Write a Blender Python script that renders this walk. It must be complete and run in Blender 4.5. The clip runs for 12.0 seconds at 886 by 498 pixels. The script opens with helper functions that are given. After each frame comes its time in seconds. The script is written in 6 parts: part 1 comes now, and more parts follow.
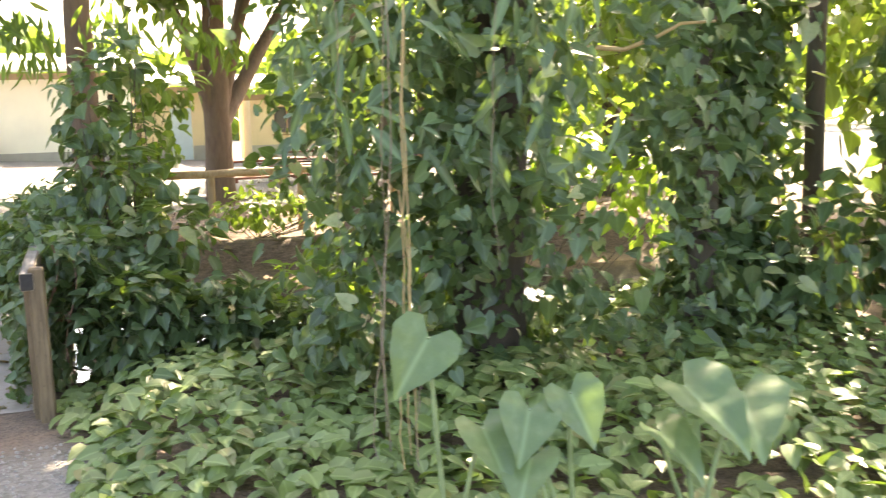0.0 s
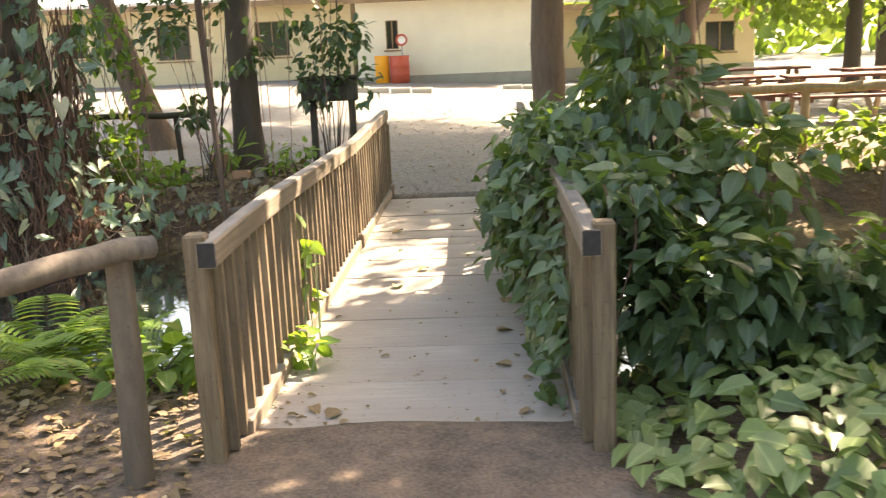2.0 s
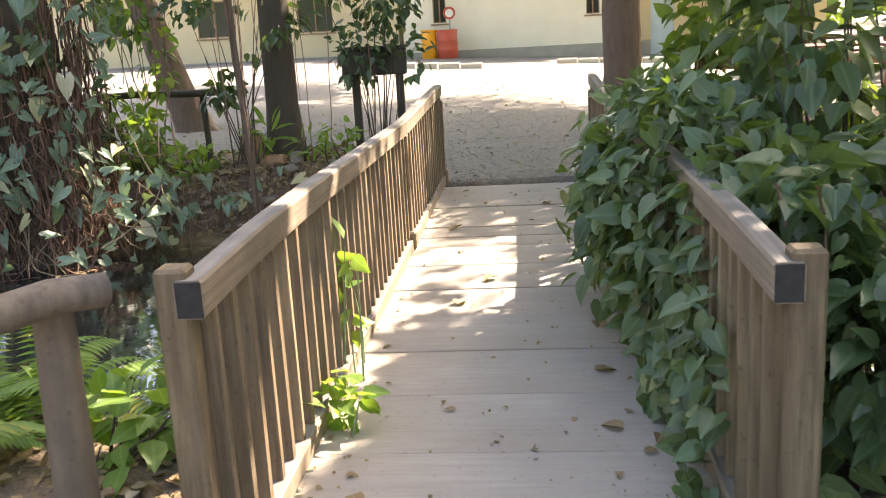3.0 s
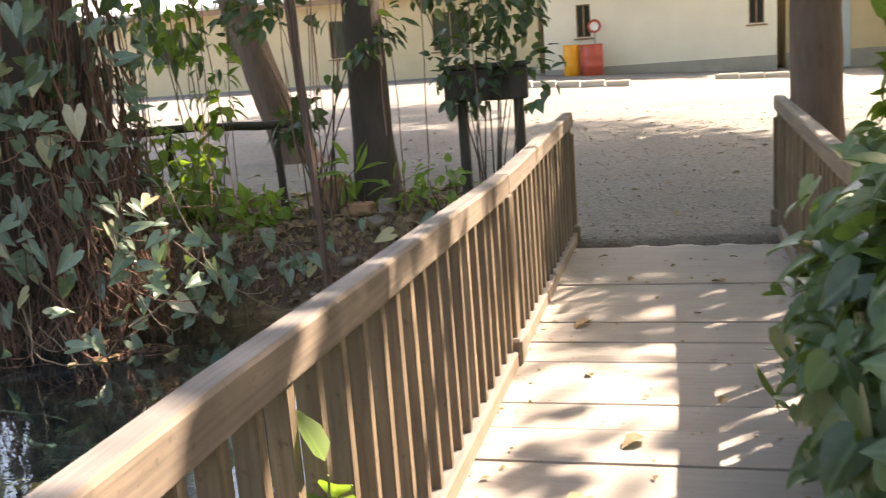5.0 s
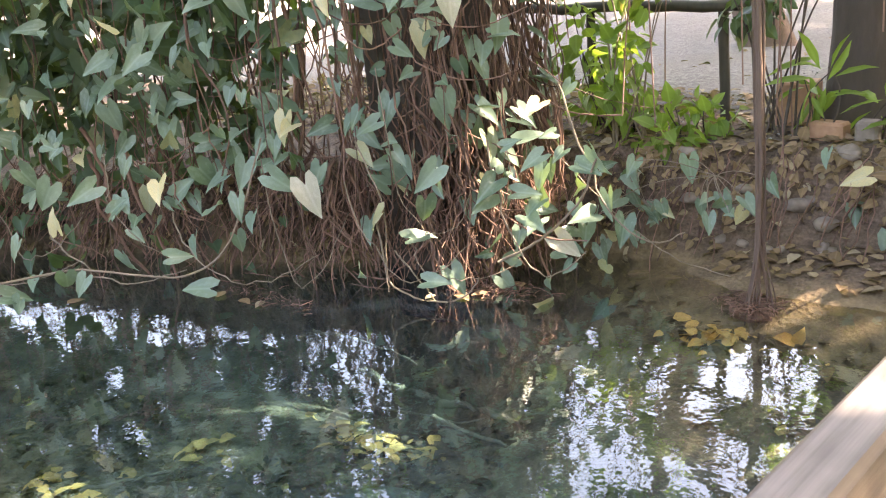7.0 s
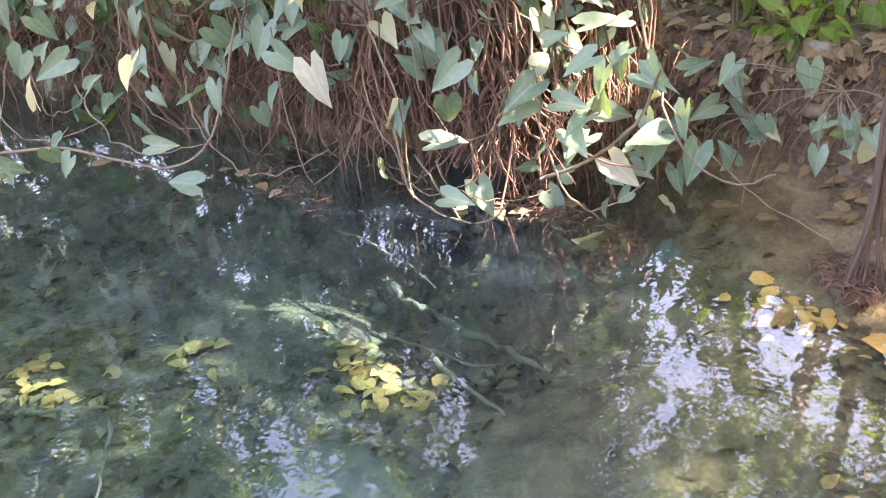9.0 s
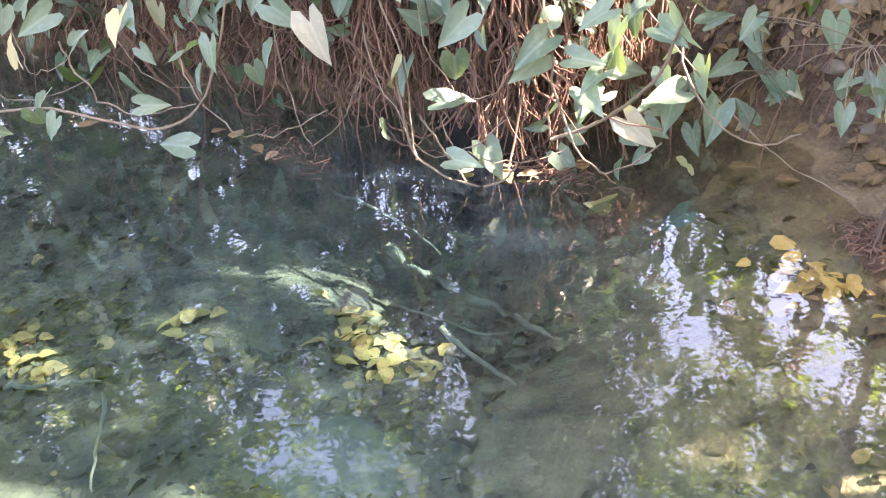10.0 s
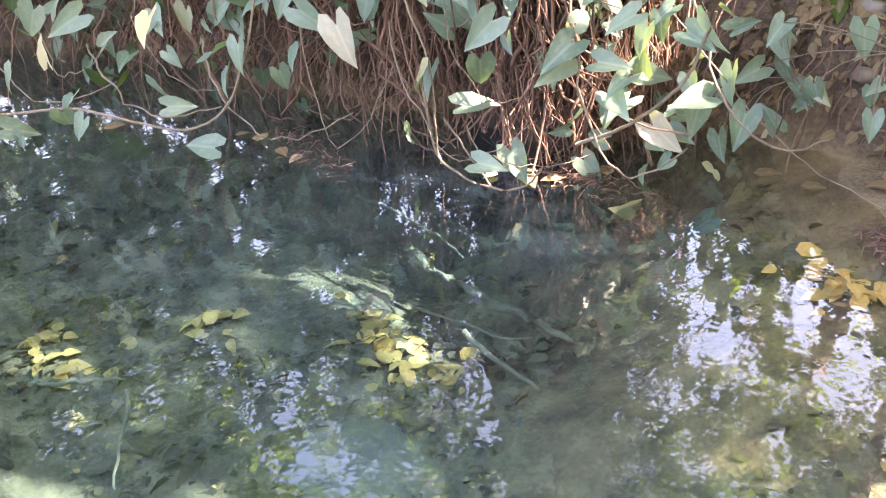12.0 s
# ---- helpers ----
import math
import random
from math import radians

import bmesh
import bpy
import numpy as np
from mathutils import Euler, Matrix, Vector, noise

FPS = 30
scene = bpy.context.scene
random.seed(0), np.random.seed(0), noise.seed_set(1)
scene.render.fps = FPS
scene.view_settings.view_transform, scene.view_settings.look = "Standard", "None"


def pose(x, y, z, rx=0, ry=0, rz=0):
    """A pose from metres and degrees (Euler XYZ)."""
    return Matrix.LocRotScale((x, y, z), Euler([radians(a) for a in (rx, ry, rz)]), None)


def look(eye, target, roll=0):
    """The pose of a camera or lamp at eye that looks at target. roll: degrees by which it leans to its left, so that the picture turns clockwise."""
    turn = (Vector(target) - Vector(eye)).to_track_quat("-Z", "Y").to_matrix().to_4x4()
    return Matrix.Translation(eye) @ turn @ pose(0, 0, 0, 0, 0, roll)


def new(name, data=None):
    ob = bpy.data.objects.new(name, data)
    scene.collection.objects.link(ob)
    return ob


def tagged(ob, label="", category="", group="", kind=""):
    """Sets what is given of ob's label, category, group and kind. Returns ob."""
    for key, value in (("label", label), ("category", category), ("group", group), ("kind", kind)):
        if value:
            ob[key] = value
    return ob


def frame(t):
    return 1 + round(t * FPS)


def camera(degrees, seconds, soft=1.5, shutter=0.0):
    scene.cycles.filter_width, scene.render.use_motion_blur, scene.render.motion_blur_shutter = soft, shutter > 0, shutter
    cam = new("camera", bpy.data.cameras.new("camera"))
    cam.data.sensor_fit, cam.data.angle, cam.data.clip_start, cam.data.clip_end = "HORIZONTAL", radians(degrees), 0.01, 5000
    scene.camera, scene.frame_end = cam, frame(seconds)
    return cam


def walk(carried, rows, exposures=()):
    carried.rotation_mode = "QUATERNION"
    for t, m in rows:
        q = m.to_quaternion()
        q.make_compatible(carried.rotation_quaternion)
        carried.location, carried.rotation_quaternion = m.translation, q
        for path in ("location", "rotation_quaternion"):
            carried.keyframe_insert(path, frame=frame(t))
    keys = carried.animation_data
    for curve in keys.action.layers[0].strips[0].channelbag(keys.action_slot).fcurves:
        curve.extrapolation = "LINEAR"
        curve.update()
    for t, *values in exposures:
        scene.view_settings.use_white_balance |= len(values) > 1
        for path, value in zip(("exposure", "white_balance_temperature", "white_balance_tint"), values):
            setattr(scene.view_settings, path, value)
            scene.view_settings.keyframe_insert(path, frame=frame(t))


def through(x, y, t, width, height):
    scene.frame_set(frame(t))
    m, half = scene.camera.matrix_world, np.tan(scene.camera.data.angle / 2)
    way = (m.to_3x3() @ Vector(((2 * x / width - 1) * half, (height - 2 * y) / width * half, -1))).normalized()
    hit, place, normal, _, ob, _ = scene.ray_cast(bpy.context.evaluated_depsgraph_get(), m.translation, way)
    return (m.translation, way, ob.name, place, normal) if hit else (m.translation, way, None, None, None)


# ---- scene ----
cam = camera(50.3, 12.0, soft=1.1, shutter=0.22)
PATH = [
    (0, (0.131, 0.063, 1.845), (0.824, 1.914, 1.542), -1.5),
    (0.5, (-0.115, 0.674, 1.791), (0.416, 2.577, 1.481), -1.4),
    (1, (-0.224, 1.267, 1.755), (0.196, 3.196, 1.435), -1.8),
    (1.5, (-0.389, 1.892, 1.705), (-0.225, 3.855, 1.355), -1.9),
    (2, (-0.641, 2.462, 1.654), (-0.74, 4.413, 1.225), -2.5),
    (2.5, (-0.726, 3.105, 1.604), (-0.899, 5.044, 1.144), -2.9),
    (2.7, (-0.785, 3.377, 1.554), (-0.97, 5.312, 1.084), -3.1),
    (4.3, (-0.942, 5.21, 1.512), (-1.166, 7.143, 1.051), -3.3),
    (4.5, (-0.921, 5.434, 1.462), (-1.184, 7.364, 1.011), -3.6),
    (5, (-0.946, 5.974, 1.469), (-1.441, 7.867, 1.054), -4.4),
    (5.5, (-1.104, 6.463, 1.494), (-1.89, 8.244, 1.033), -4.7),
    (6, (-1.169, 6.932, 1.486), (-2.281, 8.51, 0.962), -5.0),
    (6.5, (-1.344, 7.239, 1.45), (-2.593, 8.697, 0.889), -4.8),
    (6.7, (-1.402, 7.37, 1.444), (-2.676, 8.8, 0.869), -4.9),
    (8.3, (-1.469, 8.799, 1.662), (-2.94, 9.81, 0.76), -5.9),
    (8.5, (-1.494, 8.895, 1.646), (-2.983, 9.843, 0.706), -6.0),
    (9, (-1.607, 9.003, 1.616), (-3.095, 9.903, 0.628), -6.0),
    (9.5, (-1.753, 9.024, 1.599), (-3.215, 9.905, 0.556), -6.2),
    (10, (-1.786, 9.017, 1.553), (-3.226, 9.911, 0.491), -5.9),
    (10.5, (-1.819, 9.024, 1.547), (-3.26, 9.903, 0.474), -5.9),
    (11, (-1.798, 9.019, 1.527), (-3.239, 9.9, 0.457), -5.9),
    (11.5, (-1.779, 9.029, 1.515), (-3.245, 9.897, 0.466), -5.9),
    (12, (-1.789, 8.981, 1.525), (-3.258, 9.855, 0.488), -5.8),
]
walk(cam, [(t, look(eye, target, roll)) for t, eye, target, roll in PATH],
     exposures=[(0.0, 2.95, 8500, 17), (1.0, 2.55, 9000, 16), (1.5, 2.5, 9400, 16), (2.5, 2.4, 8300, 17), (4.5, 2.45, 8000, 18), (5.0, 2.08, 8100, 20), (5.5, 1.8, 8200, 21), (6.5, 2.95, 8500, 22), (8.5, 3.6, 7900, 31), (10.0, 3.8, 7900, 33), (12.0, 3.8, 7900, 33)])

# ---- world and sun ----
TO_SUN = Vector((0.525, 0.525, 0.669)).normalized()
world = bpy.data.worlds.new("world")
scene.world = world
world.use_nodes = True
wn = world.node_tree
sky = wn.nodes.new("ShaderNodeTexSky")
sky.sky_type, sky.sun_disc = "NISHITA", False
sky.dust_density = 3.0
sky.sun_elevation = math.asin(TO_SUN.z)
sky.sun_rotation = math.atan2(TO_SUN.x, TO_SUN.y)
wn.links.new(sky.outputs[0], wn.nodes["Background"].inputs[0])
wn.nodes["Background"].inputs[1].default_value = 0.15
sun = new("sun", bpy.data.lights.new("sun", "SUN"))
sun.data.energy, sun.data.angle, sun.data.color = 5.0, radians(0.6), (1.0, 0.95, 0.86)
sun.matrix_world = look(TO_SUN * 60, (0, 0, 0))


# ---- materials ----
def node(nt, kind, **values):
    n = nt.nodes.new(kind)
    for key, value in values.items():
        n.inputs[key.replace("_", " ")].default_value = value
    return n


def ramp(nt, source, stops):
    r = nt.nodes.new("ShaderNodeValToRGB")
    els = r.color_ramp.elements
    while len(els) < len(stops):
        els.new(0.5)
    for e, (p, c) in zip(els, stops):
        e.position, e.color = p, (*c, 1)
    nt.links.new(source, r.inputs[0])
    return r.outputs[0]


def mixed(nt, factor, a, b, mode="MIX"):
    m = nt.nodes.new("ShaderNodeMix")
    m.data_type, m.blend_type = "RGBA", mode
    for slot, v in ((0, factor), (6, a), (7, b)):
        if isinstance(v, (int, float)):
            m.inputs[slot].default_value = v
        elif isinstance(v, tuple):
            m.inputs[slot].default_value = (*v, 1)
        else:
            nt.links.new(v, m.inputs[slot])
    return m.outputs[2]


def base(name, rough=0.7):
    m = bpy.data.materials.new(name)
    m.use_nodes = True
    nt = m.node_tree
    b = nt.nodes["Principled BSDF"]
    b.inputs["Roughness"].default_value = rough
    return m, nt, b


def coords(nt, scale=(1, 1, 1), kind="Object"):
    tc = nt.nodes.new("ShaderNodeTexCoord")
    mp = node(nt, "ShaderNodeMapping", Scale=scale)
    nt.links.new(tc.outputs[kind], mp.inputs[0])
    return mp.outputs[0]


def noise_of(nt, vec, scale, detail=4.0, rough=0.55):
    n = node(nt, "ShaderNodeTexNoise", Scale=scale, Detail=detail, Roughness=rough)
    nt.links.new(vec, n.inputs["Vector"])
    return n.outputs["Fac"]


def bump(nt, b, height, strength=0.3, distance=0.01):
    n = node(nt, "ShaderNodeBump", Strength=strength, Distance=distance)
    nt.links.new(height, n.inputs["Height"])
    nt.links.new(n.outputs[0], b.inputs["Normal"])


def leaf_material(name, dark, light, odd, rough=0.4, through=0.35, rib=0.35):
    """Leaf: colour varies from leaf to leaf, a pale midrib, and light passes through."""
    m, nt, b = base(name, rough)
    geo = nt.nodes.new("ShaderNodeNewGeometry")
    obj = nt.nodes.new("ShaderNodeObjectInfo")
    add = nt.nodes.new("ShaderNodeMath")
    add.operation = "ADD"
    nt.links.new(geo.outputs["Random Per Island"], add.inputs[0])
    nt.links.new(obj.outputs["Random"], add.inputs[1])
    frac = nt.nodes.new("ShaderNodeMath")
    frac.operation = "FRACT"
    nt.links.new(add.outputs[0], frac.inputs[0])
    col = ramp(nt, frac.outputs[0], [(0.0, dark), (0.55, light), (0.93, tuple(0.5 * (p + q) for p, q in zip(dark, light))), (1.0, odd)])
    spots = noise_of(nt, coords(nt), 38.0, 3.0)
    col = mixed(nt, ramp(nt, spots, [(0.4, (0, 0, 0)), (0.75, (0.5, 0.5, 0.5))]), col, tuple(c * 0.6 for c in light))
    blotch = noise_of(nt, coords(nt, kind="Generated"), 5.0, 3.0)
    col = mixed(nt, ramp(nt, blotch, [(0.52, (0, 0, 0)), (0.72, (0.25, 0.25, 0.25))]), col, tuple(min(1, c * 1.5 + 0.02) for c in light))
    at = nt.nodes.new("ShaderNodeAttribute")
    at.attribute_name = "rib"
    ribf = ramp(nt, at.outputs["Fac"], [(0.0, (rib, rib, rib)), (0.18, (0, 0, 0))])
    col = mixed(nt, ribf, col, tuple(min(1, c * 1.9 + 0.03) for c in light))
    nt.links.new(col, b.inputs["Base Color"])
    b.inputs["Specular IOR Level"].default_value = 0.5
    tr = nt.nodes.new("ShaderNodeBsdfTranslucent")
    nt.links.new(mixed(nt, 0.6, col, (0.35, 0.55, 0.04), "MIX"), tr.inputs[0])
    mx = node(nt, "ShaderNodeMixShader", Fac=through)
    nt.links.new(b.outputs[0], mx.inputs[1])
    nt.links.new(tr.outputs[0], mx.inputs[2])
    nt.links.new(mx.outputs[0], nt.nodes["Material Output"].inputs[0])
    return m


def wood_material(name, pale, dark, grain=(3, 60, 60), rough=0.75, stains=2.2, top=None):
    m, nt, b = base(name, rough)
    obj = nt.nodes.new("ShaderNodeObjectInfo")
    off = nt.nodes.new("ShaderNodeVectorMath")
    off.operation = "ADD"
    nt.links.new(coords(nt), off.inputs[0])
    nt.links.new(obj.outputs["Random"], off.inputs[1])
    mp = node(nt, "ShaderNodeMapping", Scale=grain)
    nt.links.new(off.outputs[0], mp.inputs[0])
    g = noise_of(nt, mp.outputs[0], 1.0, 6.0, 0.65)
    st = noise_of(nt, off.outputs[0], stains, 4.0)
    c = ramp(nt, g, [(0.3, dark), (0.62, pale)])
    c = mixed(nt, ramp(nt, st, [(0.35, (0.55, 0.55, 0.55)), (0.65, (0, 0, 0))]), c, tuple(d * 0.75 for d in dark))
    c = mixed(nt, 0.25, c, ramp(nt, obj.outputs["Random"], [(0, dark), (1, pale)]))
    big = noise_of(nt, coords(nt), stains * 0.6, 5.0, 0.6)
    c = mixed(nt, ramp(nt, big, [(0.45, (0, 0, 0)), (0.7, (0.6, 0.6, 0.6))]), c, tuple(0.5 * (p + d) * k for p, d, k in zip(pale, dark, (0.85, 0.78, 0.7))))
    spots = noise_of(nt, off.outputs[0], 46.0, 3.0)
    c = mixed(nt, ramp(nt, spots, [(0.62, (0, 0, 0)), (0.75, (0.5, 0.5, 0.5))]), c, tuple(d * 0.55 for d in dark))
    if top:
        # rain-greyed, lichen-stained upper face
        sep = nt.nodes.new("ShaderNodeSeparateXYZ")
        nt.links.new(nt.nodes.new("ShaderNodeNewGeometry").outputs["Normal"], sep.inputs[0])
        worn = mixed(nt, ramp(nt, st, [(0.3, (0, 0, 0)), (0.7, (1, 1, 1))]), tuple(k * 0.45 for k in top), tuple(k * 1.25 for k in top))
        worn = mixed(nt, 0.4, worn, ramp(nt, g, [(0.35, tuple(k * 0.4 for k in top)), (0.65, tuple(k * 1.4 for k in top))]))
        c = mixed(nt, ramp(nt, sep.outputs["Z"], [(0.75, (0, 0, 0)), (0.95, (0.85, 0.85, 0.85))]), c, worn)
    nt.links.new(c, b.inputs["Base Color"])
    bump(nt, b, g, 0.35, 0.004)
    return m


def stone_material(name, a, c, scale=12.0, rough=0.85, strength=0.4):
    m, nt, b = base(name, rough)
    v = coords(nt)
    fine, big = noise_of(nt, v, scale * 5, 5.0), noise_of(nt, v, scale * 0.2, 4.0)
    col = mixed(nt, 0.5, ramp(nt, fine, [(0.3, a), (0.7, c)]), ramp(nt, big, [(0.3, a), (0.7, c)]))
    nt.links.new(col, b.inputs["Base Color"])
    bump(nt, b, fine, strength, 0.01)
    return m


def bark_material(name, a, c, moss=(0.05, 0.07, 0.03), amount=0.25):
    m, nt, b = base(name, 0.9)
    v = coords(nt, (14, 14, 3))
    g = noise_of(nt, v, 1.2, 7.0, 0.7)
    big = noise_of(nt, coords(nt), 2.5, 3.0)
    col = ramp(nt, g, [(0.3, a), (0.68, c)])
    col = mixed(nt, ramp(nt, big, [(0.5, (0, 0, 0)), (0.7, (amount, amount, amount))]), col, moss)
    geo = nt.nodes.new("ShaderNodeNewGeometry")
    col = mixed(nt, 0.55, col, ramp(nt, geo.outputs["Random Per Island"], [(0.0, a), (0.6, c), (1.0, tuple(min(1, q * 1.15) for q in c))]))
    nt.links.new(col, b.inputs["Base Color"])
    bump(nt, b, g, 0.9, 0.02)
    return m


def plain_material(name, colour, rough=0.6, vary=0.12, scale=3.0):
    m, nt, b = base(name, rough)
    n = noise_of(nt, coords(nt), scale, 5.0)
    lo, hi = tuple(c * (1 - vary) for c in colour), tuple(min(1, c * (1 + vary)) for c in colour)
    nt.links.new(ramp(nt, n, [(0.3, lo), (0.7, hi)]), b.inputs["Base Color"])
    bump(nt, b, noise_of(nt, coords(nt), scale * 20, 3.0), 0.1, 0.003)
    return m


IVY = leaf_material("ivy_leaf", (0.008, 0.022, 0.014), (0.048, 0.095, 0.052), (0.28, 0.28, 0.13), 0.4, 0.18)
IVY_WARM = leaf_material("shade_ivy_leaf", (0.011, 0.03, 0.015), (0.088, 0.148, 0.07), (0.32, 0.34, 0.17), 0.3, 0.24)
HEART = leaf_material("arrowhead_leaf", (0.05, 0.10, 0.07), (0.175, 0.25, 0.19), (0.60, 0.50, 0.27), 0.36, 0.2, 0.25)
CREAM_LEAF = leaf_material("cream_arrowhead_leaf", (0.36, 0.34, 0.26), (0.46, 0.44, 0.345), (0.6, 0.55, 0.35), 0.4, 0.2, 0.2)
COVER = leaf_material("ground_cover_leaf", (0.055, 0.10, 0.035), (0.20, 0.27, 0.10), (0.22, 0.18, 0.08), 0.42, 0.25)
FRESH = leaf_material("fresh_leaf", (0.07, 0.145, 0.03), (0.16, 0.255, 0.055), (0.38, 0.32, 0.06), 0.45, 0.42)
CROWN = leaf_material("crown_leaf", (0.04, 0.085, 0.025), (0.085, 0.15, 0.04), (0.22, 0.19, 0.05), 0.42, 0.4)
# lighter, yellower copy of crown_leaf: backlighting by the sun put into the colour
SUN_TINTED = leaf_material("sun_tinted_crown_leaf", (0.06, 0.11, 0.022), (0.14, 0.20, 0.045), (0.30, 0.26, 0.07), 0.5, 0.35)
EAR = leaf_material("elephant_ear_leaf", (0.075, 0.135, 0.065), (0.13, 0.195, 0.095), (0.12, 0.19, 0.09), 0.36, 0.25, 0.5)
DRY = leaf_material("dry_leaf", (0.085, 0.05, 0.025), (0.27, 0.18, 0.10), (0.46, 0.39, 0.27), 0.8, 0.1, 0.2)
SUNKEN = leaf_material("sunken_leaf", (0.045, 0.034, 0.02), (0.21, 0.15, 0.08), (0.66, 0.40, 0.13), 0.8, 0.05, 0.1)
# yellow leaf whose colour also holds the sun patches on the bed
SUN_YELLOW = leaf_material("sun_yellow_leaf", (0.58, 0.30, 0.08), (0.86, 0.50, 0.15), (0.6, 0.3, 0.1), 0.7, 0.05, 0.1)
RAIL_WOOD = wood_material("weathered_rail_wood", (0.30, 0.235, 0.175), (0.12, 0.092, 0.07), (60, 1.6, 60), stains=4.2, top=(0.20, 0.185, 0.175))
BALUSTER_WOOD = wood_material("baluster_wood", (0.29, 0.212, 0.13), (0.07, 0.048, 0.03), (45, 45, 3))
DECK_WOOD = wood_material("grey_deck_wood", (0.40, 0.36, 0.322), (0.29, 0.258, 0.228), (3, 50, 50), 0.8, 1.4)
LOG_WOOD = wood_material("peeled_log_wood", (0.20, 0.158, 0.12), (0.065, 0.05, 0.038), (18, 18, 5))
DARK_WOOD = wood_material("dark_mossy_wood", (0.075, 0.065, 0.045), (0.03, 0.028, 0.02), (20, 20, 6))
END_GRAIN = plain_material("dark_end_grain", (0.022, 0.02, 0.02), 0.8, 0.4, 30)
FENCE_WOOD = wood_material("pale_fence_wood", (0.48, 0.36, 0.24), (0.28, 0.17, 0.09), (20, 20, 4))
RED_WOOD = wood_material("dull_red_table_wood", (0.26, 0.11, 0.08), (0.12, 0.05, 0.04), (30, 4, 30))
BARK_RED = bark_material("reddish_bark", (0.042, 0.028, 0.021), (0.20, 0.132, 0.10))
BARK_DARK = bark_material("dark_bark", (0.03, 0.025, 0.02), (0.09, 0.07, 0.055))
ROOT = bark_material("aerial_root_bark", (0.028, 0.017, 0.013), (0.27, 0.155, 0.112), amount=0.05)
ROOT_DARK = bark_material("dark_root_bark", (0.035, 0.025, 0.02), (0.15, 0.10, 0.075), amount=0.1)
VINE = bark_material("dry_vine_bark", (0.22, 0.15, 0.07), (0.42, 0.31, 0.16), amount=0.05)
TWIG = bark_material("thin_twig_bark", (0.085, 0.066, 0.045), (0.26, 0.205, 0.15), amount=0.1)
PALE_STICK = bark_material("pale_sunken_wood", (0.13, 0.105, 0.065), (0.42, 0.34, 0.2), amount=0.3)
STEM = plain_material("green_stem", (0.20, 0.27, 0.14), 0.5, 0.3, 8)
ROCK = stone_material("bank_stone", (0.13, 0.105, 0.085), (0.30, 0.25, 0.20), 5)
SLAB = stone_material("pale_sunken_stone", (0.13, 0.125, 0.085), (0.28, 0.255, 0.17), 3)
PEBBLE = stone_material("grey_pebble", (0.18, 0.17, 0.16), (0.40, 0.38, 0.35), 10)
CONCRETE = stone_material("worn_concrete", (0.42, 0.38, 0.33), (0.60, 0.55, 0.48), 4)
BRICK = stone_material("terracotta_block", (0.30, 0.16, 0.09), (0.44, 0.26, 0.16), 6)
CREAM = plain_material("cream_wall_paint", (0.80, 0.76, 0.64), 0.8, 0.05, 1.2)
OCHRE = plain_material("ochre_wall_paint", (0.66, 0.54, 0.34), 0.8, 0.07, 1.2)
GREY = plain_material("grey_plinth_paint", (0.36, 0.34, 0.30), 0.8, 0.12, 2)
WHITE = plain_material("white_paint", (0.82, 0.82, 0.80), 0.7, 0.04, 2)
ROOF = plain_material("pale_roof_sheet", (0.75, 0.73, 0.70), 0.6, 0.06, 2)
FASCIA = plain_material("brown_fascia", (0.30, 0.20, 0.12), 0.7, 0.2, 3)
ORANGE = plain_material("orange_plastic", (0.85, 0.36, 0.02), 0.45, 0.06, 3)
RED = plain_material("red_paint", (0.52, 0.09, 0.05), 0.5, 0.1, 3)
PALE_BLUE = plain_material("pale_blue_door_paint", (0.55, 0.66, 0.72), 0.6, 0.06, 3)
METAL = plain_material("dull_metal", (0.35, 0.35, 0.34), 0.4, 0.1, 5)


def glass_material():
    m, nt, b = base("dark_window_glass", 0.08)
    b.inputs["Base Color"].default_value = (0.04, 0.045, 0.045, 1)
    b.inputs["Specular IOR Level"].default_value = 0.6
    return m


GLASS = glass_material()


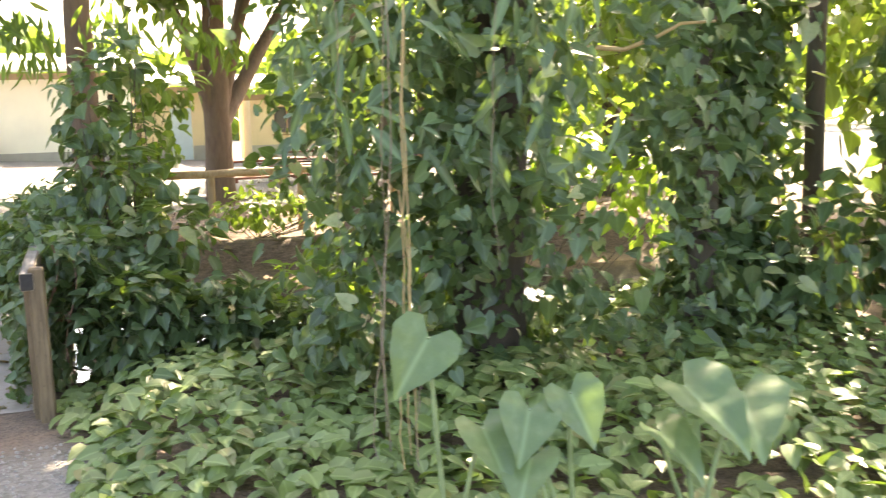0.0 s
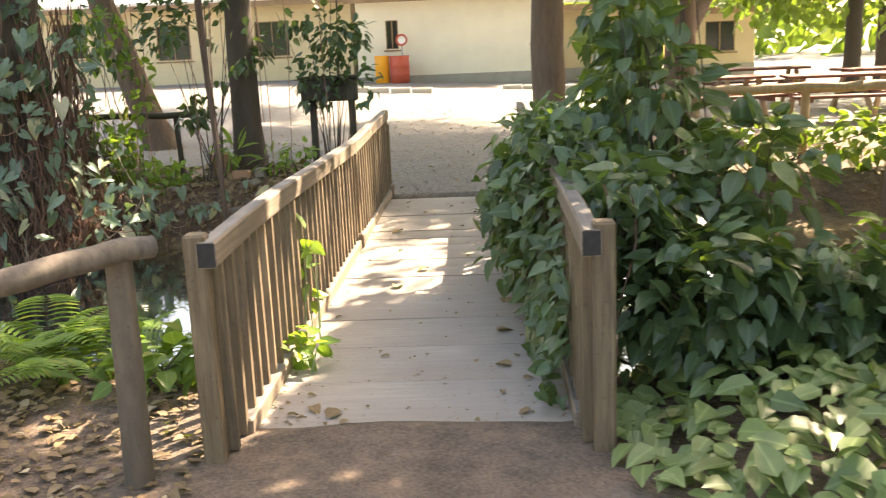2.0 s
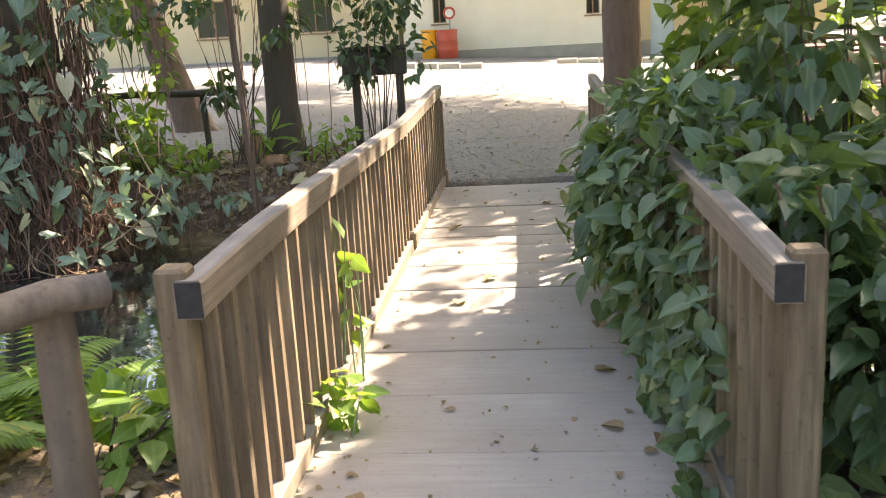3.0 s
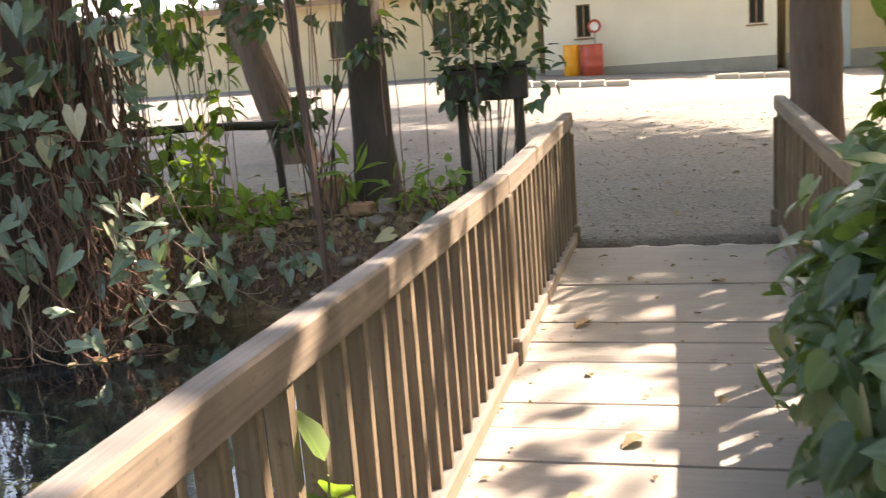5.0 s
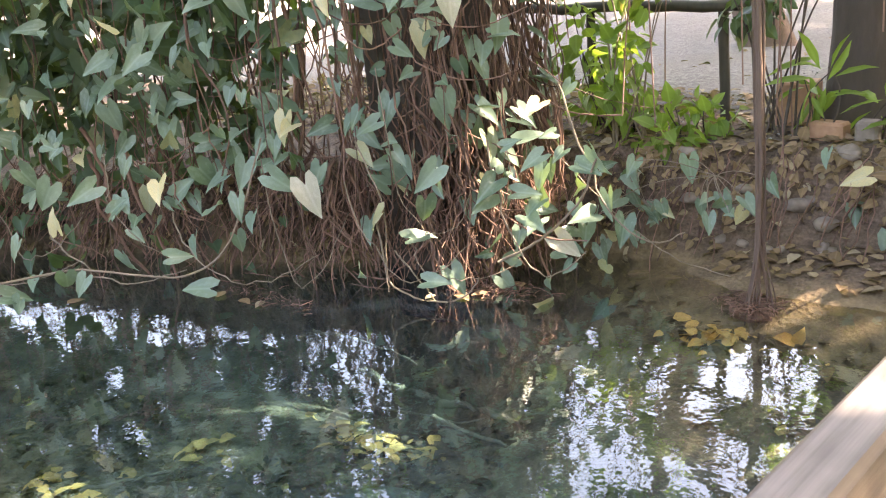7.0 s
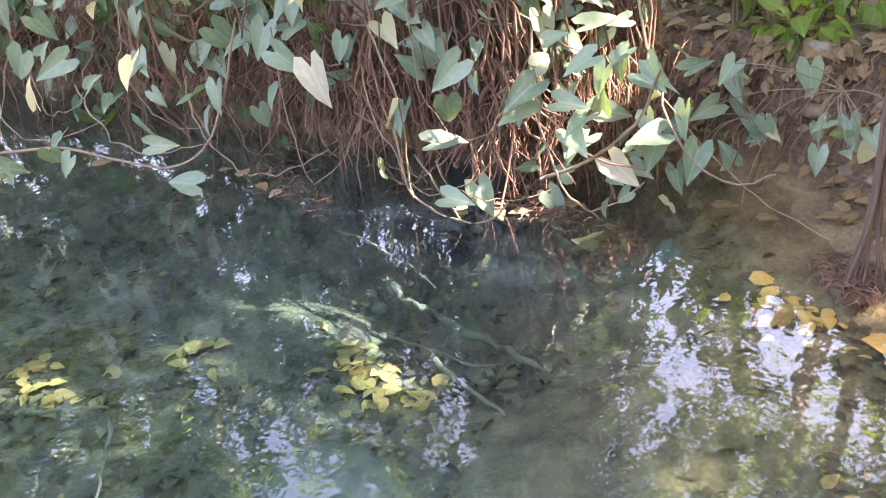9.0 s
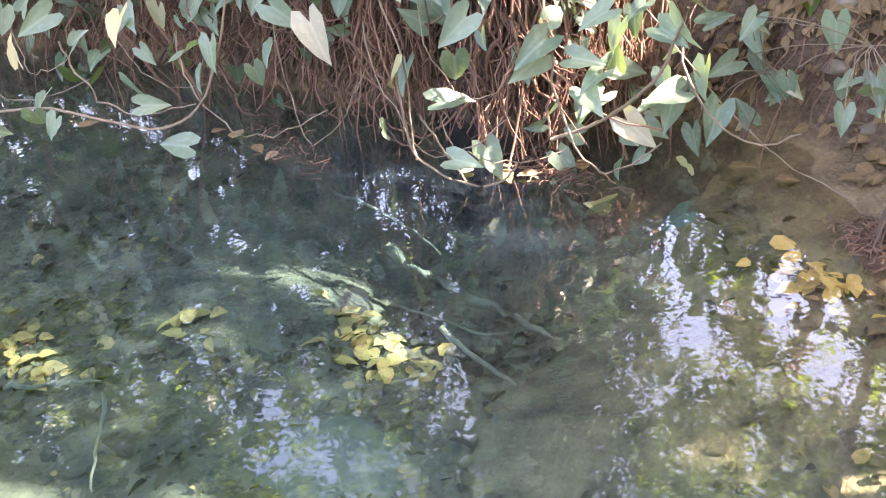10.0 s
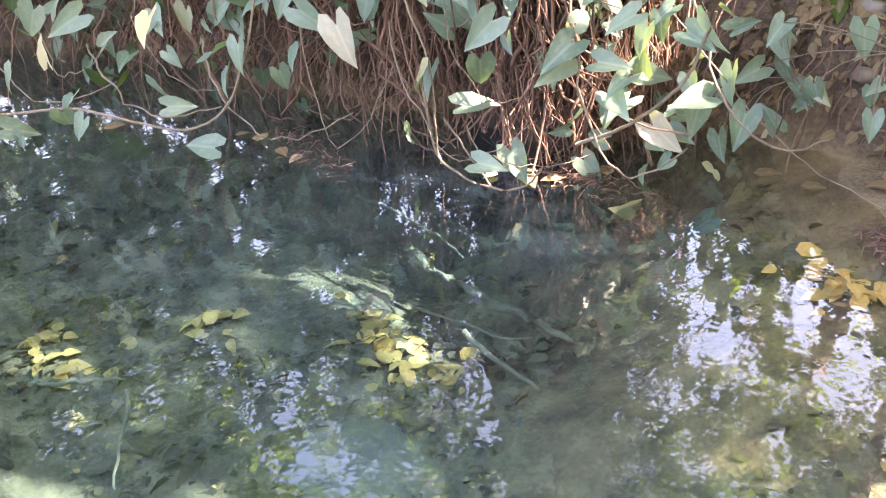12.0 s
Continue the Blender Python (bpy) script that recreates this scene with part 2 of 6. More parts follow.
def ground_material():
    """Grey gravel, brown soil and pond mud, shared out by where each one lies."""
    m, nt, b = base("gravel_soil_and_mud", 0.95)
    v = coords(nt)
    vor = node(nt, "ShaderNodeTexVoronoi", Scale=38.0)
    nt.links.new(v, vor.inputs["Vector"])
    fine, mid, big = noise_of(nt, v, 60.0, 4.0), noise_of(nt, v, 6.0, 5.0), noise_of(nt, v, 0.8, 4.0)
    grav = ramp(nt, vor.outputs["Color"], [(0.1, (0.11, 0.106, 0.10)), (0.9, (0.29, 0.275, 0.255))])
    grav = mixed(nt, ramp(nt, big, [(0.35, (0.65, 0.65, 0.65)), (0.7, (0.1, 0.1, 0.1))]), grav, (0.18, 0.16, 0.135))
    soil = ramp(nt, noise_of(nt, coords(nt, (1, 1, 4)), 7.0, 6.0, 0.65), [(0.32, (0.032, 0.021, 0.015)), (0.7, (0.235, 0.15, 0.105))])
    soil = mixed(nt, 0.4, soil, ramp(nt, fine, [(0.35, (0.06, 0.045, 0.03)), (0.7, (0.26, 0.20, 0.14))]))
    mud = ramp(nt, mid, [(0.3, (0.10, 0.072, 0.04)), (0.72, (0.46, 0.325, 0.165))])
    mud = mixed(nt, 0.3, mud, ramp(nt, fine, [(0.3, (0.04, 0.045, 0.03)), (0.7, (0.20, 0.18, 0.10))]))
    sa, ma = nt.nodes.new("ShaderNodeAttribute"), nt.nodes.new("ShaderNodeAttribute")
    sa.attribute_name, ma.attribute_name = "soil", "mud"
    col = mixed(nt, sa.outputs["Fac"], grav, soil)
    # near-black bank soil: wet earth with the shade under the ivy tree put in
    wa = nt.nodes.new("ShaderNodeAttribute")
    wa.attribute_name = "wet_shade"
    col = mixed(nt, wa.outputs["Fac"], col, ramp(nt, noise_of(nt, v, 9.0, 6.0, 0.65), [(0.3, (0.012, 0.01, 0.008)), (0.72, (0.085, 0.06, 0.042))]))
    col = mixed(nt, ma.outputs["Fac"], col, mud)
    nt.links.new(col, b.inputs["Base Color"])
    bump(nt, b, mixed(nt, 0.5, vor.outputs["Distance"], fine), 0.7, 0.02)
    return m


def water_material():
    """Clear pond water: it swallows red with depth, is slightly milky, and carries fine ripples."""
    m, nt, b = base("pond_water", 0.02)
    nt.nodes.remove(b)
    v = coords(nt, (1.0, 1.0, 1.0))
    rip = mixed(nt, 0.3, noise_of(nt, v, 7.0, 1.0), noise_of(nt, v, 24.0, 1.0))
    bp = node(nt, "ShaderNodeBump", Strength=0.11, Distance=0.016)
    nt.links.new(rip, bp.inputs["Height"])
    gl = node(nt, "ShaderNodeBsdfGlossy", Roughness=0.0)
    nt.links.new(bp.outputs[0], gl.inputs["Normal"])
    at = nt.nodes.new("ShaderNodeAttribute")
    at.attribute_name = "depth"
    tp = nt.nodes.new("ShaderNodeBsdfTransparent")
    nt.links.new(ramp(nt, at.outputs["Fac"], [(0.0, (0.97, 0.96, 0.92)), (0.25, (0.74, 0.83, 0.85)), (0.5, (0.45, 0.65, 0.76)), (0.75, (0.30, 0.48, 0.61)), (1.0, (0.15, 0.31, 0.47))]), tp.inputs["Color"])
    df = node(nt, "ShaderNodeBsdfDiffuse", Color=(0.22, 0.40, 0.58, 1))
    cloud = noise_of(nt, coords(nt), 1.6, 2.0)
    milk = mixed(nt, at.outputs["Fac"], (0.0, 0.0, 0.0), ramp(nt, cloud, [(0.3, (0.01, 0.01, 0.01)), (0.7, (0.04, 0.04, 0.04))]))
    m1 = nt.nodes.new("ShaderNodeMixShader")
    nt.links.new(milk, m1.inputs[0])
    nt.links.new(tp.outputs[0], m1.inputs[1])
    nt.links.new(df.outputs[0], m1.inputs[2])
    lw = node(nt, "ShaderNodeLayerWeight", Blend=0.5)
    nt.links.new(bp.outputs[0], lw.inputs["Normal"])
    pw = nt.nodes.new("ShaderNodeMath")
    pw.operation = "POWER"
    nt.links.new(lw.outputs["Facing"], pw.inputs[0])
    pw.inputs[1].default_value = 2.15
    fr = nt.nodes.new("ShaderNodeMath")
    fr.operation = "MULTIPLY_ADD"
    nt.links.new(pw.outputs[0], fr.inputs[0])
    fr.inputs[1].default_value, fr.inputs[2].default_value = 0.95, 0.045
    m2 = nt.nodes.new("ShaderNodeMixShader")
    nt.links.new(fr.outputs[0], m2.inputs[0])
    nt.links.new(m1.outputs[0], m2.inputs[1])
    nt.links.new(gl.outputs[0], m2.inputs[2])
    nt.links.new(m2.outputs[0], nt.nodes["Material Output"].inputs[0])
    return m


GROUND, WATER = ground_material(), water_material()


# ---- building blocks ----
def mesh_from(name, verts, faces, material, smooth=False, rib=None):
    """A mesh from an array of corners and one of triangles or quads."""
    me = bpy.data.meshes.new(name)
    me.from_pydata(verts if isinstance(verts, list) else verts.tolist(), [], faces if isinstance(faces, list) else faces.tolist())
    if rib is not None:
        me.attributes.new("rib", "FLOAT", "POINT").data.foreach_set("value", np.asarray(rib, dtype=np.float32))
    if smooth:
        me.polygons.foreach_set("use_smooth", np.ones(len(me.polygons), dtype=bool))
    me.materials.append(material)
    me.update()
    return me


def put(name, me, parent=None, label="", m=None):
    ob = new(name, me)
    if parent is not None:
        ob.parent = parent
    if m is not None:
        ob.matrix_basis = m
    if label:
        ob["label"] = label
    return ob


def part(name, bm, material, parent, label=""):
    me = bpy.data.meshes.new(name)
    bm.to_mesh(me)
    bm.free()
    me.materials.append(material)
    return put(name, me, parent, label)


def thing(name, x, y, z, label, category, group="", kind=""):
    e = new(name)
    e.location = (x, y, z)
    e.empty_display_size = 0.1
    return tagged(e, label, category, group, kind)


def box(bm, c, size, bevel=0.006, m=None):
    got = bmesh.ops.create_cube(bm, size=1.0)["verts"]
    bmesh.ops.scale(bm, vec=size, verts=got)
    if bevel:
        edges = list({e for v in got for e in v.link_edges})
        got = list({v for f in bmesh.ops.bevel(bm, geom=edges, offset=bevel, segments=1, affect="EDGES")["faces"] for v in f.verts} | {v for v in got if v.is_valid})
    if m is not None:
        bmesh.ops.transform(bm, matrix=m, verts=got)
    bmesh.ops.translate(bm, vec=c, verts=got)
    return bm


def box_part(name, c, size, material, parent, bevel=0.006, label="", m=None):
    return part(name, box(bmesh.new(), c, size, bevel, m), material, parent, label)


def tube_data(points, radii, sides=6, wobble=0.0, rng=None, start=0):
    """Corners and faces of a tube along the points."""
    pts = np.asarray(points, float)
    n = len(pts)
    tang = np.gradient(pts, axis=0)
    tang /= np.linalg.norm(tang, axis=1)[:, None] + 1e-9
    ref = np.tile(np.array([1.0, 0.13, 0.07]), (n, 1))
    ref[np.abs(tang[:, 0]) > 0.9] = (0.05, 1.0, 0.1)
    a = np.cross(tang, ref)
    a /= np.linalg.norm(a, axis=1)[:, None]
    b = np.cross(tang, a)
    ang = np.linspace(0, 2 * np.pi, sides, endpoint=False)
    r = np.broadcast_to(np.asarray(radii, float), (n,))[:, None] * np.ones(sides)[None]
    if wobble and rng is not None:
        lobes = sum(rng.uniform(0.3, 1) * np.sin(k * ang + rng.uniform(0, 6.28)) for k in (2, 3, 5)) / 3
        r = r * (1 + wobble * lobes[None] + wobble * 0.5 * rng.standard_normal((n, sides)))
    v = pts[:, None] + r[..., None] * (np.cos(ang)[None, :, None] * a[:, None] + np.sin(ang)[None, :, None] * b[:, None])
    v = v.reshape(-1, 3)
    i = np.arange(n - 1)[:, None] * sides
    k, k2 = np.arange(sides)[None], (np.arange(sides)[None] + 1) % sides
    f = np.stack([i + k, i + k2, i + sides + k2, i + sides + k], -1).reshape(-1, 4)
    faces = (f + start).tolist()
    faces.append([start + q for q in range(sides)])
    faces.append([start + (n - 1) * sides + q for q in range(sides)][::-1])
    return v, faces


def tubes(name, runs, material, parent=None, label="", sides=6, wobble=0.0, rng=None):
    """One mesh of several tubes: runs of (points, radii)."""
    vs, fs, k = [], [], 0
    for pts, rad in runs:
        v, f = tube_data(pts, rad, sides, wobble, rng, k)
        vs.append(v)
        fs += f
        k += len(v)
    return put(name, mesh_from(name, np.concatenate(vs), fs, material, True), parent, label)


def blade(kind):
    """A leaf's corners (across, along, up), its triangles and its distance from the midrib."""
    if kind in ("heart", "arrow"):
        side = [(0.19, -0.24, 0.03), (0.37, -0.16, 0.10), (0.43, 0.12, 0.13), (0.32, 0.46, 0.09), (0.13, 0.77, 0.0)]
        if kind == "arrow":
            side = [(0.12, -0.28, 0.02), (0.28, -0.34, 0.07), (0.385, -0.06, 0.12), (0.325, 0.3, 0.10), (0.16, 0.68, 0.02)]
        mid = [(0, 0, 0), (0, 0.35, -0.02), (0, 0.7, -0.05), (0, 1.0, -0.14)]
        v = mid + side + [(-x, y, z) for x, y, z in side]
        f = []
        for s, flip in ((4, 0), (9, 1)):
            tri = [(0, s, s + 1), (0, s + 1, s + 2), (0, s + 2, 1), (1, s + 2, s + 3), (1, s + 3, 2), (2, s + 3, s + 4), (2, s + 4, 3)]
            f += [t[::-1] if flip else t for t in tri]
    elif kind == "oval":
        side = [(0.29, 0.17, 0.07), (0.31, 0.47, 0.07), (0.14, 0.8, -0.01)]
        mid = [(0, 0, 0), (0, 0.5, -0.01), (0, 1.0, -0.12)]
        v = mid + side + [(-x, y, z) for x, y, z in side]
        f = []
        for s, flip in ((3, 0), (6, 1)):
            tri = [(0, s, 1), (s, s + 1, 1), (1, s + 1, s + 2), (1, s + 2, 2)]
            f += [t[::-1] if flip else t for t in tri]
    else:
        side = [(0.10, 0.35, 0.03), (0.08, 0.7, -0.02)]
        mid = [(0, 0, 0), (0, 0.5, -0.02), (0, 1.0, -0.16)]
        v = mid + side + [(-x, y, z) for x, y, z in side]
        f = []
        for s, flip in ((3, 0), (5, 1)):
            tri = [(0, s, 1), (s, s + 1, 1), (1, s + 1, 2)]
            f += [t[::-1] if flip else t for t in tri]
    v = np.array(v, float)
    return v, np.array(f), np.minimum(np.abs(v[:, 0]) / 0.3, 1.0)


BLADES = {k: blade(k) for k in ("heart", "arrow", "oval", "lance")}


def frames_of(along, up):
    """Axes of leaves that point along, with faces turned up as far as they can be."""
    y = along / (np.linalg.norm(along, axis=1)[:, None] + 1e-9)
    x = np.cross(y, up)
    x /= np.linalg.norm(x, axis=1)[:, None] + 1e-9
    return x, y, np.cross(x, y)


def foliage(name, kind, pos, along, up, size, material, parent=None, label=""):
    """Many leaves joined into one mesh."""
    v, f, rib = BLADES[kind]
    x, y, z = frames_of(along, up)
    w = pos[:, None] + size[:, None, None] * (v[None, :, 0:1] * x[:, None] + v[None, :, 1:2] * y[:, None] + v[None, :, 2:3] * z[:, None])
    faces = (f[None] + (np.arange(len(pos)) * len(v))[:, None, None]).reshape(-1, 3)
    me = mesh_from(name, w.reshape(-1, 3), faces, material, True, np.tile(rib, len(pos)))
    ob = put(name, me, parent, label)
    ob["kind"] = "stuff"
    return ob


LEAF_MESHES = {}


def fine_leaf(v, f, material):
    """A leaf with a rounded outline and a slightly wavy blade, for those that pass near."""
    bm = bmesh.new()
    vs = [bm.verts.new(p) for p in v]
    for tri in f:
        bm.faces.new([vs[q] for q in tri])
    bmesh.ops.subdivide_edges(bm, edges=bm.edges[:], cuts=1, use_grid_fill=True, smooth=0.55)
    for w in bm.verts:
        w.co.z += 0.018 * math.sin(11 * w.co.y + 4 * w.co.x) * min(1, abs(w.co.x) * 5) - 0.05 * w.co.y * w.co.y
    me = bpy.data.meshes.new("leaf")
    bm.to_mesh(me)
    bm.free()
    me.attributes.new("rib", "FLOAT", "POINT").data.foreach_set("value", [min(1.0, abs(p.co.x) / 0.3) for p in me.vertices])
    me.polygons.foreach_set("use_smooth", np.ones(len(me.polygons), dtype=bool))
    me.materials.append(material)
    return me


def leaf_parts(kind, pos, along, up, size, material, parent):
    """Leaves that can be told apart, each one a part on shared mesh data."""
    key = (kind, material.name)
    if key not in LEAF_MESHES:
        v, f, rib = BLADES[kind]
        LEAF_MESHES[key] = fine_leaf(v, f, material)
    x, y, z = frames_of(along, up)
    for i in range(len(pos)):
        m = Matrix.Identity(4)
        for r in range(3):
            m[r][0], m[r][1], m[r][2], m[r][3] = x[i, r] * size[i], y[i, r] * size[i], z[i, r] * size[i], pos[i, r]
        put("leaf", LEAF_MESHES[key], parent, m=m)


def unit(rng, n):
    d = rng.standard_normal((n, 3))
    return d / np.linalg.norm(d, axis=1)[:, None]


def crown_points(rng, blobs, per):
    """Points in clumps over the outsides of rounded masses: rows of x, y, z, rx, ry, rz."""
    out = []
    for x, y, z, rx, ry, rz, *share in blobs:
        n = int((share[0] if share else 1.0) * per * (rx * ry + rx * rz + ry * rz) / 3)
        clumps = max(4, n // 22)
        d = unit(rng, clumps) * (rng.uniform(0.35, 1.0, clumps) ** 0.5)[:, None] * np.array((rx, ry, rz))
        p = np.repeat(d, 22, 0) + rng.standard_normal((clumps * 22, 3)) * np.array((0.22, 0.22, 0.15)) * max(0.6, min(rx, 1.6))
        out.append(p + np.array((x, y, z)))
    return np.concatenate(out)


# ---- ground, pond and water ----
WATER_Z = -0.38


def smooth(v, a, b):
    q = np.clip((v - a) / (b - a), 0, 1)
    return q * q * (3 - 2 * q)


def waves(x, y, f, seed):
    """Cheap smooth unevenness, about -1 to 1."""
    r = np.random.RandomState(seed)
    out = 0
    for _ in range(6):
        a, p, k = r.uniform(0, 6.28), r.uniform(0, 6.28), f * r.uniform(0.6, 1.7)
        out = out + np.sin(k * (x * np.cos(a) + y * np.sin(a)) + p)
    return out / 3.2


def near_edge(x):
    return np.interp(x, [-12, -9, -6, -4, -3, -2, 0, 1, 3, 9, 10], [8.4, 8.3, 7.9, 7.8, 7.5, 7.15, 7.2, 7.3, 7.5, 8.0, 9.5]) + 0.07 * waves(x, x * 0, 5, 3)


def far_edge(x):
    return np.interp(x, [-12, -9.4, -8.0, -7.0, -6.1, -5.5, -4.8, -4.62, -4.2, -3.2, -2, 0, 3, 9, 10],
                     [8.0, 9.2, 10.2, 10.7, 11.0, 11.35, 11.5, 11.95, 12.2, 12.5, 12.6, 12.6, 12.4, 11.5, 9.5]) + 0.05 * waves(x, x * 0, 6, 4)


def ground_height(x, y):
    far = 0.012 * np.clip(y - 12.75, 0, 25)
    far = far - 0.045 * np.clip(x + 1.0, -6, 6) * smooth(y, 20, 34)
    far = far + 0.22 * smooth(-x, 2.0, 2.9) * smooth(y, 9.0, 12.0) * (1 - smooth(y, 14.5, 19))
    far = far + 0.12 * smooth(x, 0.2, 1.2) * smooth(y, 11, 13) * (1 - smooth(y, 15, 20))
    bank = far + 0.012 * waves(x, y, 2.2, 1) + 0.008 * waves(x, y, 9, 2)
    bank = bank + 0.05 * smooth(x, 0.0, 0.6) * (1 - smooth(y, 7, 9))
    bank = bank + (0.012 * (1 - smooth(y, 6.3, 6.5)) - 0.07 * smooth(y, 6.36, 6.5) * (1 - smooth(y, 12.5, 12.62))) * (1 - smooth(np.abs(x + 1.0), 0.68, 0.74))
    a, b = y - near_edge(x), far_edge(x) - y
    bed = -0.92 + 0.05 * waves(x, y, 2.0, 7) + 0.02 * waves(x, y, 11, 8) + 0.38 * smooth(x, -4.55, -3.3) * smooth(y, 9.7, 11.6) - 0.32 * np.exp(-((x + 4.95) / 0.8) ** 2 - ((y - 10.95) / 0.38) ** 2)
    near_side = smooth(a, -0.35, 1.3)
    crumble = 0.10 * waves(x, y, 7, 5) + 0.06 * waves(x, y, 19, 6)
    shelf = 0.14 + 0.24 * smooth(x, -4.7, -4.0)
    far_side = (1 - shelf) * smooth(b + crumble, -0.28, 0.04) + shelf * smooth(b, 0.0, 1.1)
    s = np.minimum(near_side, far_side)
    return bank * (1 - s) + bed * s


def soil_share(x, y):
    """1 on soil, 0 on gravel."""
    n = 0.5 * waves(x, y, 3, 11) + 0.3 * waves(x, y, 9, 12)
    left_bank = smooth(-x, 1.9, 2.4) * smooth(y, 5.9, 6.5) * (1 - smooth(y + 0.3 * n, 13.3, 13.9))
    right = smooth(x + 0.15 * n, 0.0, 0.35) * smooth(y, 1.0, 3.0) * (1 - smooth(y + 0.5 * n, 15.5, 18))
    pond = smooth(y, 7.0, 7.4) * (1 - smooth(y, 12.7, 12.95))
    dirt = 0.9 * smooth(y + 0.2 * n, 5.2, 5.7) * (1 - smooth(y, 6.9, 7.0))
    near_left = smooth(-x + 0.2 * n, 2.0, 2.4) * (1 - smooth(y, 13.3, 13.9)) * smooth(y, 3.5, 5)
    return np.clip(np.maximum.reduce([left_bank, right, pond, dirt, near_left]), 0, 1)


def build_ground():
    gx = np.unique(np.concatenate([np.arange(-9.5, 5.0, 0.075), np.arange(5, 14, 0.4), np.arange(-20, -9.5, 0.5), np.arange(14, 60, 4.0), np.arange(-60, -20, 4.0),
                                   [-900, -400, -200, -100, 100, 200, 400, 900]]))
    gy = np.unique(np.concatenate([np.arange(5.5, 13.6, 0.075), np.arange(13.6, 24, 0.3), np.arange(-3, 5.5, 0.2), np.arange(24, 60, 2.0), np.arange(-30, -3, 3.0),
                                   [-900, -400, -200, -100, -50, 100, 200, 400, 900]]))
    x, y = np.meshgrid(gx, gy)
    x, y = x.ravel(), y.ravel()
    z = ground_height(x, y)
    w = len(gx)
    i = (np.arange(len(gy) - 1)[:, None] * w + np.arange(w - 1)[None]).ravel()
    me = mesh_from("ground", np.stack([x, y, z], 1), np.stack([i, i + 1, i + w + 1, i + w], 1), GROUND, True)
    me.attributes.new("soil", "FLOAT", "POINT").data.foreach_set("value", soil_share(x, y).astype(np.float32))
    me.attributes.new("mud", "FLOAT", "POINT").data.foreach_set("value", (1 - smooth(z, WATER_Z - 0.1, WATER_Z + 0.12)).astype(np.float32))
    # damp strip over the water, also carrying the shade behind the root curtain
    wet_shade = 0.9 * (1 - smooth(z, WATER_Z + 0.12, 0.16)) * smooth(y, 9.2, 9.8) * (1 - 0.8 * smooth(x, -4.6, -3.9))
    me.attributes.new("wet_shade", "FLOAT", "POINT").data.foreach_set("value", wet_shade.astype(np.float32))
    tagged(put("ground", me), "grey gravel yard with brown soil banks and muddy pond bed", "ground", kind="structure")
    nx, ny = 200, 90
    px, py = np.meshgrid(np.linspace(-9.4, 10.5, nx), np.linspace(6.6, 13.2, ny))
    i = (np.arange(ny - 1)[:, None] * nx + np.arange(nx - 1)[None]).ravel()
    pts = np.stack([px.ravel(), py.ravel(), np.full(px.size, WATER_Z)], 1)
    wm = mesh_from("water", pts, np.stack([i, i + 1, i + nx + 1, i + nx], 1), WATER, True)
    wm.attributes.new("depth", "FLOAT", "POINT").data.foreach_set("value", np.clip(WATER_Z - ground_height(px.ravel(), py.ravel()), 0, 1).astype(np.float32))
    tagged(put("water", wm),
           "still clear blue-green pond water with small ripples", "water", kind="structure")


build_ground()


# ---- the footbridge ----
DECK_Z = 0.0
RAIL_X = {"left": -1.75, "right": -0.25}
Y0, Y1 = 6.02, 12.9


def rail_top(y):
    """Height of the bowed handrail's upper side."""
    return np.interp(y, [5.9, 6.7, 7.4, 8.2, 9.0, 10.0, 10.4, 11.5, 13.4], [0.925, 0.945, 0.942, 0.925, 0.91, 0.892, 0.892, 0.92, 0.955])


def bowed_board(a, b, width, height):
    """A long board along y, its edges eased, that follows the handrail's bow."""
    ys = np.linspace(a, b, 28)
    w, h, e = width / 2, height, 0.009
    ring = [(-w + e, 0), (w - e, 0), (w, -e), (w, -h + e), (w - e, -h), (-w + e, -h), (-w, -h + e), (-w, -e)]
    verts = [(px, y - 0.5 * (a + b), float(rail_top(y)) + pz) for y in ys for px, pz in ring]
    faces = [[8 * i + k, 8 * i + (k + 1) % 8, 8 * i + 8 + (k + 1) % 8, 8 * i + 8 + k] for i in range(len(ys) - 1) for k in range(8)]
    faces += [list(range(8))[::-1], [8 * (len(ys) - 1) + k for k in range(8)]]
    return mesh_from("handrail", verts, [f[::-1] for f in faces], RAIL_WOOD)


